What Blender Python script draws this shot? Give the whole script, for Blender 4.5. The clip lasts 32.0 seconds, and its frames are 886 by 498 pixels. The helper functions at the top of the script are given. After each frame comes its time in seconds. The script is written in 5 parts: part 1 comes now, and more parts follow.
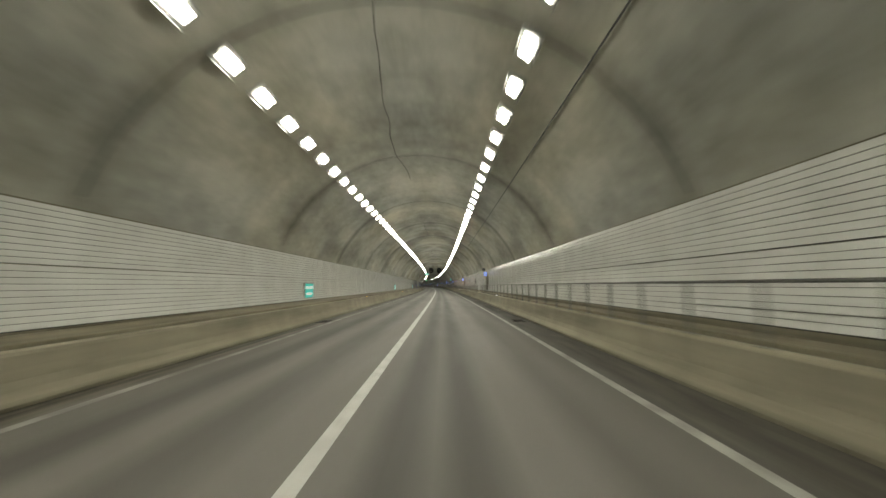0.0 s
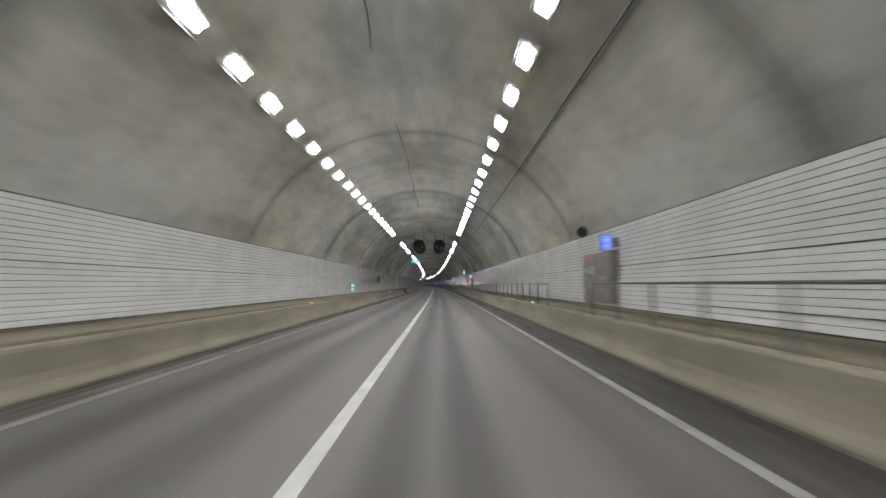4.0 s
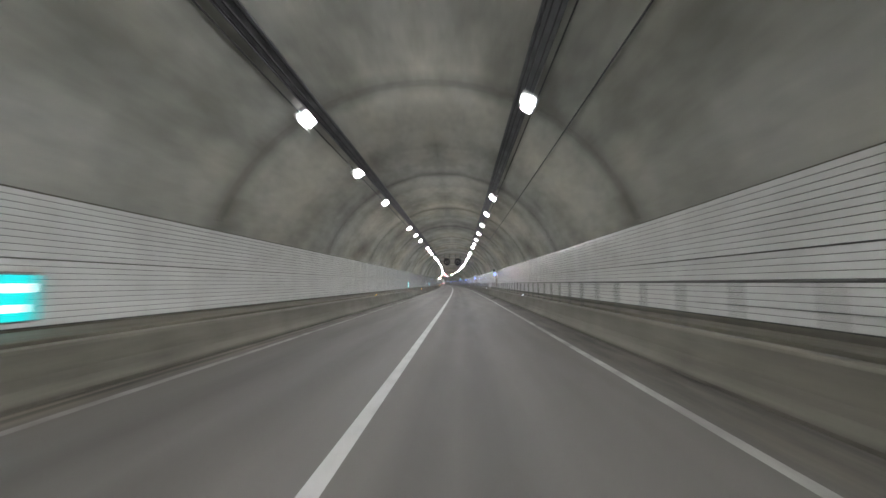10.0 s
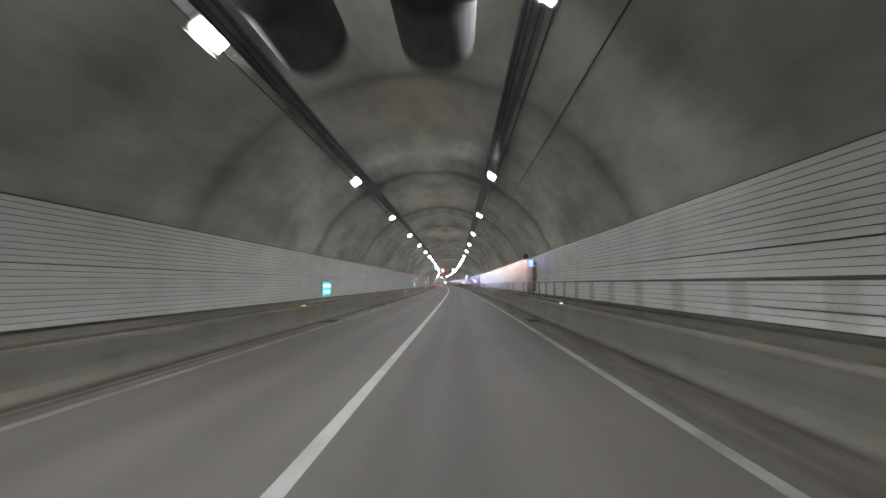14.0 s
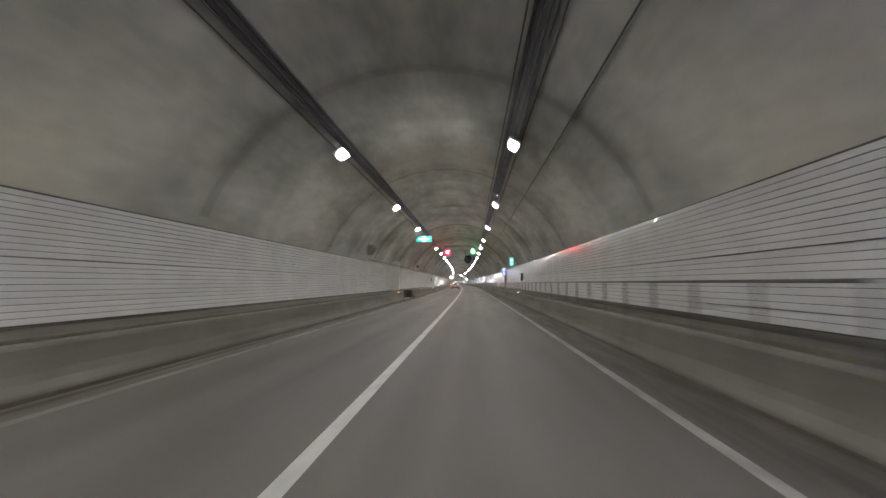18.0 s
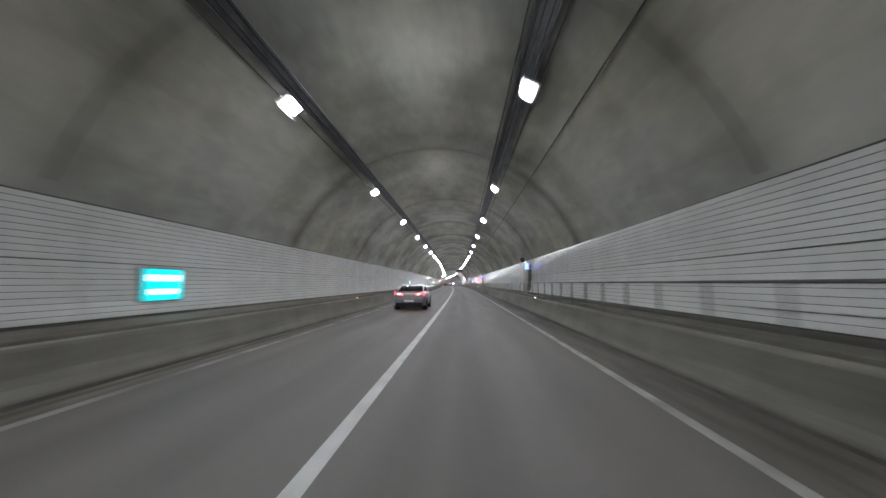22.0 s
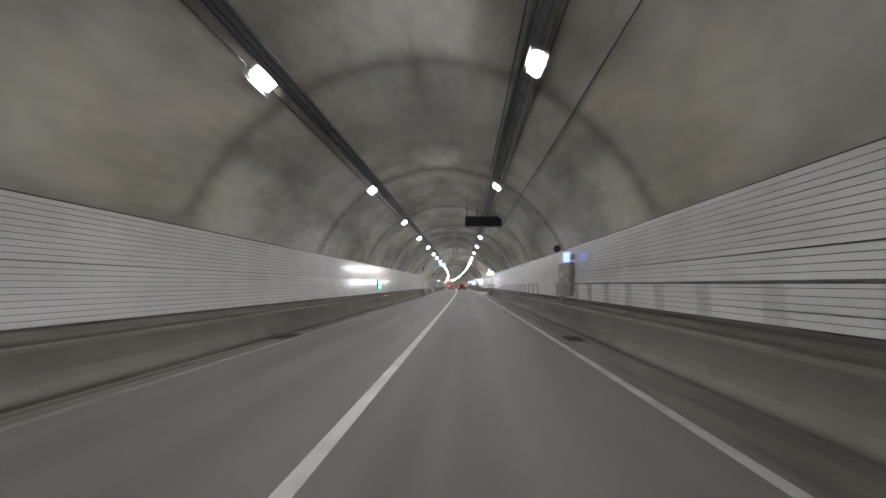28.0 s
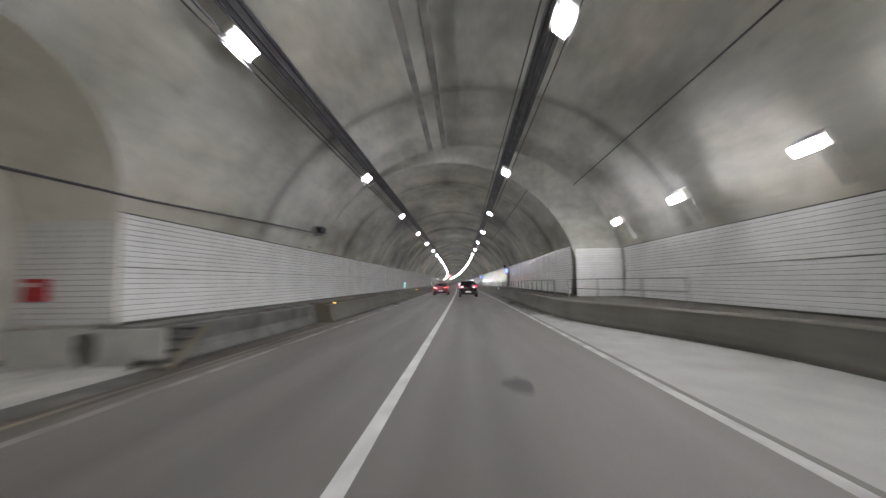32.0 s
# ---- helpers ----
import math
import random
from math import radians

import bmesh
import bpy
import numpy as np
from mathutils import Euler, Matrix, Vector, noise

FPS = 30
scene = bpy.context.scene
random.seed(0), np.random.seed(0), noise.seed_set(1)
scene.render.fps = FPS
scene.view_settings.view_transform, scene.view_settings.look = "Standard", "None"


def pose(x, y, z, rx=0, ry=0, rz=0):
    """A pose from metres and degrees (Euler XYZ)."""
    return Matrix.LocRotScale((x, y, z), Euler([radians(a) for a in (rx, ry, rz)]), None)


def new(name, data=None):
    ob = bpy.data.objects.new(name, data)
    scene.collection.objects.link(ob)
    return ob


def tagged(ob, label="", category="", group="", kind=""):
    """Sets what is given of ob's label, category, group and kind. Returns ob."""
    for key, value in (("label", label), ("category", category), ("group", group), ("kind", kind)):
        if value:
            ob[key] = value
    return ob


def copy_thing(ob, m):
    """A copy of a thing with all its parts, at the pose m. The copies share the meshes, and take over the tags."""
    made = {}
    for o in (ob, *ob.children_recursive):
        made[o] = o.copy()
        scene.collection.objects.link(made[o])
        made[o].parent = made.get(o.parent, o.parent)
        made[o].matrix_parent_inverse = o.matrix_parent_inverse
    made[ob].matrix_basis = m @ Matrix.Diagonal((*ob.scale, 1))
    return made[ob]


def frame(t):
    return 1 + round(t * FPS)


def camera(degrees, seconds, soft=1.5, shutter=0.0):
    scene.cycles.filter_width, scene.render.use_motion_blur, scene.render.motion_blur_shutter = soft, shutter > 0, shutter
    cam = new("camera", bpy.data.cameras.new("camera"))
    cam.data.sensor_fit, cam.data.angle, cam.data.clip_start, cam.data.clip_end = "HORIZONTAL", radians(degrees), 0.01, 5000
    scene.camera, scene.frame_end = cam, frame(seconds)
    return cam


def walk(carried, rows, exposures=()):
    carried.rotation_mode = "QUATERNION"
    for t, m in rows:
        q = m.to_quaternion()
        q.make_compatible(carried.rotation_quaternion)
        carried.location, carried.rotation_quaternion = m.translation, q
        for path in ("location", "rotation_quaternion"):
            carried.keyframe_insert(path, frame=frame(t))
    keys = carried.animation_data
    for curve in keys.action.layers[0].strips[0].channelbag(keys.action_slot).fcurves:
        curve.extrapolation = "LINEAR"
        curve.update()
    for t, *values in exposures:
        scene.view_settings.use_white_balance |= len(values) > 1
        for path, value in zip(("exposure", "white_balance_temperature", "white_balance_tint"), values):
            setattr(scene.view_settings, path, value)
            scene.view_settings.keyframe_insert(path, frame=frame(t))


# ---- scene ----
# A two-lane road tunnel. All places are given along its line: s metres ahead, u to the right of the lane line, z above the road.
S0, S1 = -30.0, 1080.0
_n = int(S1 - S0) + 41
_s = S0 - 20.0 + np.arange(_n)
_bend = np.interp(_s, [S0, 0, 160, 300, 420, 550, 700, S1], [-2.1e-4, -2.1e-4, -2.4e-4, -3.1e-4, -2.9e-4, -2.5e-4, -2.2e-4, -2.2e-4])
_sag = np.interp(_s, [S0, 0, 120, 240, 480, 580, S1], [-2e-5, -2e-5, 0, 0, 0, -3e-5, -3e-5])
_head = -np.cumsum(_bend)
_head -= np.interp(0.0, _s, _head)
_fall = np.cumsum(_sag)
_fall -= np.interp(0.0, _s, _fall)
# along one stretch the chainage counts a little more than a metre
_unit = np.interp(_s, [366, 372, 383, 399, 405, 434, 440], [1, 1.16, 1.15, 1.09, 1.065, 1.055, 1])
_x = np.cumsum(-np.sin(_head) * _unit)
_y = np.cumsum(np.cos(_head) * _unit)
_z = np.cumsum(_fall * _unit)
_x, _y, _z = (a - np.interp(0.0, _s, a) for a in (_x, _y, _z))


def heading(s):
    return float(np.interp(s, _s, _head))


def P(s, u=0.0, z=0.0):
    a = heading(s)
    return Vector((float(np.interp(s, _s, _x)) + u * math.cos(a), float(np.interp(s, _s, _y)) + u * math.sin(a), float(np.interp(s, _s, _z)) + z))


def at(s, u=0.0, z=0.0, turn=0.0):
    """Pose of a thing: its x to the right, its y along the tunnel."""
    return Matrix.Translation(P(s, u, z)) @ Matrix.Rotation(heading(s) + radians(turn), 4, "Z")


# ---- camera ----
cam = camera(95.28, 32.0, soft=1.5, shutter=0.6)
EYE = 1.5
# seconds, s, u, yaw to the left, pitch, lean
DRIVE = [
    (0.0, 0.90, 1.15, 0.20, 5.10, 0.25),
    (0.5, 9.59, 1.12, 0.27, 5.06, 0.18),
    (1.0, 18.24, 1.10, 0.34, 5.09, 0.10),
    (1.5, 26.87, 1.07, 0.36, 5.13, 0.01),
    (2.0, 35.56, 1.05, 0.47, 5.10, -0.07),
    (2.5, 44.09, 1.05, 0.48, 5.06, -0.10),
    (3.0, 52.60, 1.07, 0.21, 5.04, -0.13),
    (3.5, 61.11, 1.09, -0.06, 5.02, -0.13),
    (4.0, 69.64, 1.10, -0.15, 5.00, -0.11),
    (4.5, 78.18, 1.11, -0.14, 5.02, -0.06),
    (5.0, 86.72, 1.12, -0.07, 5.06, -0.02),
    (5.5, 95.27, 1.14, -0.01, 5.12, 0.02),
    (6.0, 103.81, 1.19, -0.02, 5.18, 0.05),
    (6.5, 112.26, 1.23, 0.04, 5.13, 0.12),
    (7.0, 120.98, 1.23, 0.25, 5.06, 0.13),
    (7.5, 129.98, 1.22, 0.47, 4.97, 0.05),
    (8.0, 139.06, 1.23, 0.61, 4.93, -0.05),
    (8.5, 148.47, 1.23, 1.06, 4.97, -0.13),
    (9.0, 157.97, 1.21, 1.73, 5.03, -0.17),
    (9.5, 167.49, 1.16, 2.31, 4.95, -0.13),
    (10.0, 177.09, 1.09, 2.78, 4.80, -0.09),
    (10.5, 186.80, 1.02, 3.13, 4.68, -0.09),
    (11.0, 196.58, 0.97, 3.32, 4.61, -0.09),
    (11.5, 206.30, 0.95, 3.26, 4.62, -0.09),
    (12.0, 215.72, 0.97, 3.21, 4.73, -0.06),
    (12.5, 224.89, 1.03, 3.00, 4.80, 0.01),
    (13.0, 234.21, 1.12, 2.77, 4.79, 0.11),
    (13.5, 243.51, 1.22, 2.80, 4.91, 0.24),
    (14.0, 253.14, 1.34, 2.42, 4.86, 0.35),
    (14.5, 262.65, 1.42, 2.07, 4.80, 0.34),
    (15.0, 272.14, 1.47, 1.99, 4.79, 0.26),
    (15.5, 281.61, 1.49, 2.14, 4.78, 0.16),
    (16.0, 291.07, 1.49, 2.49, 4.77, 0.05),
    (16.5, 300.52, 1.47, 3.03, 4.75, -0.04),
    (17.0, 309.97, 1.45, 3.71, 4.73, -0.10),
    (17.5, 319.49, 1.44, 4.14, 4.78, -0.17),
    (18.0, 329.07, 1.42, 4.39, 4.73, -0.21),
    (18.5, 338.72, 1.40, 4.39, 4.65, -0.19),
    (19.0, 348.41, 1.36, 4.31, 4.64, -0.15),
    (19.5, 357.83, 1.32, 4.20, 4.75, -0.13),
    (20.0, 366.33, 1.30, 3.97, 4.82, -0.14),
    (20.5, 374.75, 1.30, 3.58, 4.81, -0.15),
    (21.0, 382.82, 1.30, 3.35, 4.88, -0.23),
    (21.5, 391.02, 1.27, 3.08, 4.90, -0.27),
    (22.0, 399.40, 1.22, 2.95, 4.80, -0.19),
    (22.5, 407.78, 1.24, 2.85, 4.72, -0.02),
    (23.0, 416.38, 1.24, 2.76, 4.78, 0.15),
    (23.5, 425.21, 1.24, 2.50, 4.83, 0.28),
    (24.0, 434.16, 1.26, 2.26, 4.83, 0.38),
    (24.5, 443.27, 1.30, 1.88, 4.72, 0.45),
    (25.0, 452.60, 1.34, 1.49, 4.61, 0.43),
    (25.5, 462.00, 1.37, 1.45, 4.61, 0.33),
    (26.0, 471.40, 1.39, 1.65, 4.67, 0.22),
    (26.5, 480.80, 1.39, 2.02, 4.75, 0.13),
    (27.0, 490.20, 1.37, 2.48, 4.82, 0.05),
    (27.5, 499.61, 1.36, 2.98, 4.89, 0.00),
    (28.0, 509.01, 1.32, 3.45, 4.98, -0.04),
    (28.5, 518.37, 1.21, 3.74, 5.02, -0.04),
    (29.0, 527.81, 1.10, 3.99, 4.95, -0.02),
    (29.5, 537.13, 1.03, 4.06, 4.87, -0.02),
    (30.0, 546.27, 0.98, 3.99, 4.79, 0.02),
    (30.5, 555.25, 0.95, 3.70, 4.64, 0.14),
    (31.0, 564.05, 0.95, 3.52, 4.62, 0.33),
    (31.5, 572.45, 0.95, 3.36, 4.67, 0.52),
    (32.0, 581.45, 0.96, 3.11, 4.66, 0.74),
]
ROWS = []
for t, s, u, yaw, pit, lean in DRIVE:
    e = P(s, u, EYE)
    slope = math.degrees(float(np.interp(s, _s, _fall)))
    ROWS.append((t, pose(e.x, e.y, e.z, 90 + pit + slope, 0, math.degrees(heading(s)) + yaw) @ pose(0, 0, 0, 0, 0, -lean)))
EXPOSE = [(0.0, -0.8, 7900, 2), (0.5, -0.78, 7250, 5), (1.0, -0.75, 6950, 8), (2.0, -0.72, 6630, 10), (3.0, -0.72, 6430, 15), (5.5, 0.42, 6780, 12), (6.0, 0.75, 6780, 12),
          (7.0, 0.95, 6530, 14), (8.0, 0.98, 6580, 13), (9.0, 1.18, 6430, 13), (11.0, 1.13, 6630, 12), (12.0, 1.02, 6580, 13), (13.0, 0.92, 6630, 14), (14.0, 1.47, 6580, 14),
          (17.0, 1.42, 6680, 14), (19.0, 1.44, 7030, 17), (20.0, 1.68, 6530, 24), (21.0, 1.59, 6080, 19), (22.0, 1.6, 6230, 14), (23.0, 1.59, 7130, 20), (24.0, 1.5, 6830, 14),
          (25.0, 1.51, 6830, 17), (28.0, 1.6, 6550, 17), (29.0, 1.52, 6400, 19), (30.0, 1.6, 6980, 16), (31.0, 1.68, 6400, 17), (31.5, 1.42, 6450, 17), (32.0, 1.38, 6500, 17)]
walk(cam, ROWS, EXPOSE)

# ---- light ----
world = bpy.data.worlds.new("tunnel_dark")
scene.world = world
world.use_nodes = True
world.node_tree.nodes["Background"].inputs[0].default_value = (0.5, 0.55, 0.6, 1)
world.node_tree.nodes["Background"].inputs[1].default_value = 0.002
LAMP_POWER = 136.0
BAY_POWER = 185.0


# ---- materials ----
def mat(name, col=(0.5, 0.5, 0.5), rough=0.6, metal=0.0, spec=0.5):
    m = bpy.data.materials.new(name)
    m.use_nodes = True
    b = m.node_tree.nodes["Principled BSDF"]
    b.inputs["Base Color"].default_value = (*col, 1)
    b.inputs["Roughness"].default_value = rough
    b.inputs["Metallic"].default_value = metal
    b.inputs["Specular IOR Level"].default_value = spec
    return m


def glow(name, col, power):
    m = mat(name, (0.8, 0.8, 0.8), 0.4)
    b = m.node_tree.nodes["Principled BSDF"]
    b.inputs["Base Color"].default_value = (*[min(1, c) for c in col], 1)
    b.inputs["Emission Color"].default_value = (*col, 1)
    b.inputs["Emission Strength"].default_value = power
    return m


class Net:
    """Small helper that wires nodes of one material."""

    def __init__(self, m):
        self.t = m.node_tree
        self.b = self.t.nodes["Principled BSDF"]

    def node(self, kind, **inputs):
        n = self.t.nodes.new(kind)
        for k, v in inputs.items():
            k = k.replace("_", " ")
            self.put(n.inputs[k], v)
        return n

    def put(self, socket, v):
        if isinstance(v, bpy.types.NodeSocket):
            self.t.links.new(v, socket)
        else:
            socket.default_value = v

    def uv(self, sx, sy, name="UVMap"):
        a = self.t.nodes.new("ShaderNodeUVMap")
        m = self.t.nodes.new("ShaderNodeMapping")
        self.t.links.new(a.outputs[0], m.inputs[0])
        m.inputs["Scale"].default_value = (sx, sy, 1)
        return m.outputs[0]

    def obj(self, sx, sy, sz):
        a = self.t.nodes.new("ShaderNodeTexCoord")
        m = self.t.nodes.new("ShaderNodeMapping")
        self.t.links.new(a.outputs["Object"], m.inputs[0])
        m.inputs["Scale"].default_value = (sx, sy, sz)
        return m.outputs[0]

    def noise(self, vec, scale=1.0, detail=4.0, rough=0.55):
        n = self.node("ShaderNodeTexNoise", Vector=vec, Scale=scale, Detail=detail, Roughness=rough)
        return n.outputs[0]

    def ramp(self, fac, stops):
        n = self.node("ShaderNodeValToRGB", Fac=fac)
        e = n.color_ramp.elements
        while len(e) < len(stops):
            e.new(0.5)
        for el, (pos, c) in zip(e, stops):
            el.position = pos
            el.color = (*c, 1) if len(c) == 3 else c
        return n.outputs[0]

    def mix(self, fac, a, b, how="MIX"):
        n = self.t.nodes.new("ShaderNodeMix")
        n.data_type = "RGBA"
        n.blend_type = how
        self.put(n.inputs[0], fac)
        self.put(n.inputs[6], a)
        self.put(n.inputs[7], b)
        return n.outputs[2]

    def math(self, how, a, b=0.0):
        n = self.t.nodes.new("ShaderNodeMath")
        n.operation = how
        n.use_clamp = False
        self.put(n.inputs[0], a)
        self.put(n.inputs[1], b)
        return n.outputs[0]

    def bump(self, height, strength=0.3, dist=0.01):
        n = self.node("ShaderNodeBump", Height=height, Strength=strength, Distance=dist)
        self.t.links.new(n.outputs[0], self.b.inputs["Normal"])

    def colour(self, c):
        self.t.links.new(c, self.b.inputs["Base Color"])

    def gloss(self, r):
        self.t.links.new(r, self.b.inputs["Roughness"])


def g(v, w=1.075):
    return (v * w, v, v * 0.895)


def lining_material(name, burn=False):
    m = mat(name, (0.3, 0.3, 0.27), 0.9, 0, 0.2)
    n = Net(m)
    clouds = n.noise(n.uv(0.16, 0.34), 1.0, 5, 0.6)
    streak = n.noise(n.uv(0.42, 0.13), 1.0, 4, 0.6)
    grain = n.noise(n.uv(3.0, 3.0), 1.0, 6, 0.7)
    big = n.noise(n.uv(0.035, 0.1), 1.0, 2, 0.5)
    c = n.ramp(clouds, [(0.28, (0.235, 0.23, 0.206)), (0.45, (0.4, 0.394, 0.355)), (0.6, (0.57, 0.56, 0.51)), (0.8, (0.64, 0.63, 0.575))])
    c = n.mix(0.36, c, n.ramp(streak, [(0.32, (0.4, 0.4, 0.39)), (0.55, (1, 1, 1)), (0.75, (1.12, 1.1, 1.06))]), "MULTIPLY")
    c = n.mix(0.5, c, n.ramp(grain, [(0.3, (0.72, 0.72, 0.72)), (0.65, (1.08, 1.08, 1.08))]), "MULTIPLY")
    c = n.mix(0.6, c, n.ramp(big, [(0.35, (0.62, 0.62, 0.62)), (0.6, (1.1, 1.1, 1.1))]), "MULTIPLY")
    tint = n.noise(n.uv(0.09, 0.22), 1.0, 3, 0.55)
    c = n.mix(0.55, c, n.ramp(tint, [(0.36, (1.07, 1.0, 0.84)), (0.52, (1.0, 1.0, 0.97)), (0.66, (0.97, 1.0, 1.05))]), "MULTIPLY")
    # soot that gathers along the construction joints, of uneven width
    a = n.t.nodes.new("ShaderNodeUVMap")
    sp = n.node("ShaderNodeSeparateXYZ", Vector=a.outputs[0])
    wob = n.noise(n.uv(0.15, 0.5), 1.0, 3, 0.6)
    ph = n.math("DIVIDE", n.math("ADD", n.math("ADD", sp.outputs[0], 29.5), n.math("MULTIPLY", n.math("SUBTRACT", wob, 0.5), 1.1)), 9.45)
    d = n.math("ABSOLUTE", n.math("SUBTRACT", n.math("FRACT", n.math("ADD", ph, 0.5)), 0.5))
    gate = n.ramp(n.noise(n.uv(0.045, 0.16), 1.0, 2, 0.5), [(0.36, (0, 0, 0)), (0.52, (1, 1, 1))])
    c = n.mix(n.math("MULTIPLY", gate, 0.62), c, n.ramp(d, [(0.0, (0.45, 0.45, 0.44)), (0.025, (0.6, 0.6, 0.59)), (0.07, (1, 1, 1))]), "MULTIPLY")
    if burn:
        # one old soot mark above the panels
        e = n.math("ADD", n.math("POWER", n.math("DIVIDE", n.math("SUBTRACT", sp.outputs[0], 355.9), 1.5), 2.0), n.math("POWER", n.math("DIVIDE", n.math("SUBTRACT", sp.outputs[1], 3.75), 0.45), 2.0))
        e = n.math("ADD", e, n.math("MULTIPLY", n.math("SUBTRACT", n.noise(n.uv(0.8, 2.4), 1.0, 3, 0.6), 0.5), 3.2))
        c = n.mix(0.8, c, n.ramp(e, [(0.25, (0.22, 0.22, 0.22)), (1.0, (1, 1, 1))]), "MULTIPLY")
    n.colour(c)
    n.bump(grain, 0.35, 0.012)
    return m


def road_material():
    m = mat("road_concrete", (0.2, 0.2, 0.19), 0.7, 0, 0.35)
    n = Net(m)
    a = n.t.nodes.new("ShaderNodeUVMap")
    sp = n.node("ShaderNodeSeparateXYZ", Vector=a.outputs[0])
    u = sp.outputs[1]
    wob = n.noise(n.uv(0.02, 0.25), 1.0, 1, 0.5)
    u = n.math("ADD", u, n.math("MULTIPLY", n.math("SUBTRACT", wob, 0.5), 0.16))
    stops = ((-5, 0.085), (-4.08, 0.062), (-3.95, 0.065), (-3.82, 0.1), (-3.62, 0.105), (-3.3, 0.135), (-2.95, 0.14), (-2.6, 0.093), (-2.3, 0.088), (-1.95, 0.145), (-1.6, 0.15), (-1.3, 0.092), (-1, 0.093), (-0.6, 0.14), (0.1, 0.15), (0.35, 0.145), (0.62, 0.073), (0.8, 0.071), (1.05, 0.115), (1.3, 0.066), (1.5, 0.072), (1.85, 0.148), (2.25, 0.15), (2.7, 0.115), (3.2, 0.135), (3.65, 0.11), (3.8, 0.075), (3.9, 0.1), (4.1, 0.062), (4.42, 0.085), (4.8, 0.06), (10, 0.12))
    tr = n.ramp(n.math("DIVIDE", n.math("ADD", u, 5.0), 15.0), [((q + 5.0) / 15.0, g(v)) for q, v in stops])
    sharp = ((-5, 0.085), (-4.08, 0.058), (-3.95, 0.06), (-3.82, 0.095), (-3.62, 0.1), (-3.3, 0.125), (-2.95, 0.12), (-2.6, 0.072), (-2.35, 0.07), (-2.05, 0.13), (-1.75, 0.14), (-1.35, 0.078), (-1.05, 0.08), (-0.6, 0.13), (0.1, 0.14), (0.35, 0.135), (0.6, 0.068), (0.78, 0.07), (1.05, 0.125), (1.3, 0.066), (1.48, 0.07), (1.8, 0.14), (2.25, 0.14), (2.7, 0.1), (3.2, 0.125), (3.65, 0.11), (3.8, 0.07), (3.9, 0.095), (4.1, 0.056), (4.42, 0.08), (4.8, 0.055), (10, 0.12))
    deep = n.ramp(n.math("DIVIDE", n.math("ADD", u, 5.0), 15.0), [((q + 5.0) / 15.0, g(v)) for q, v in sharp])
    along = n.math("MULTIPLY", sp.outputs[0], 0.004)
    tr = n.mix(n.ramp(along, [(0.36, (0, 0, 0)), (0.8, (1, 1, 1))]), deep, tr)
    # deeper in the tunnel the wheel tracks fade
    tr = n.mix(n.ramp(along, [(0.42, (0, 0, 0)), (0.78, (0.66, 0.66, 0.66))]), tr, (0.128, 0.118, 0.105, 1))
    fine = n.noise(n.uv(0.2, 1.6), 1.0, 2, 0.5)
    patch = n.noise(n.uv(0.05, 0.35), 1.0, 2, 0.5)
    grain = n.noise(n.uv(14, 14), 1.0, 4, 0.7)
    c = n.mix(0.07, tr, n.ramp(fine, [(0.3, (0.8, 0.8, 0.8)), (0.7, (1.12, 1.12, 1.1))]), "MULTIPLY")
    c = n.mix(0.7, c, n.ramp(patch, [(0.32, (0.78, 0.78, 0.78)), (0.6, (1.06, 1.06, 1.04))]), "MULTIPLY")
    c = n.mix(0.1, c, n.ramp(grain, [(0.3, (0.75, 0.75, 0.75)), (0.7, (1.15, 1.15, 1.15))]), "MULTIPLY")
    # damp and dusty blotches in the gutters
    blot = n.noise(n.uv(0.45, 3.0), 1.0, 4, 0.6)
    gut = n.ramp(n.math("MULTIPLY", n.math("ABSOLUTE", n.math("SUBTRACT", sp.outputs[1], 0.15)), 0.1), [(3.65 / 10, (0, 0, 0)), (3.8 / 10, (0.8, 0.8, 0.8))])
    c = n.mix(gut, c, n.ramp(blot, [(0.35, (0.55, 0.55, 0.55)), (0.5, (0.95, 0.93, 0.88)), (0.65, (1.35, 1.3, 1.2))]), "MULTIPLY")
    # two dark seams with a paler strip between them along the foot of the left kerb
    seam = n.math("DIVIDE", n.math("ADD", u, 4.2), 0.62)
    c = n.mix(1.0, c, n.ramp(seam, [(0.12, (0.75, 0.72, 0.68)), (0.2, (0.75, 0.72, 0.68)), (0.27, (1.5, 1.45, 1.35)), (0.38, (1.5, 1.45, 1.35)), (0.45, (0.7, 0.68, 0.64)), (0.58, (0.75, 0.73, 0.7)), (0.68, (1.25, 1.2, 1.12)), (0.9, (1, 1, 1))]), "MULTIPLY")
    n.colour(c)
    n.gloss(n.ramp(fine, [(0.3, (0.6, 0.6, 0.6)), (0.7, (0.72, 0.72, 0.72))]))
    n.bump(grain, 0.12, 0.004)
    return m


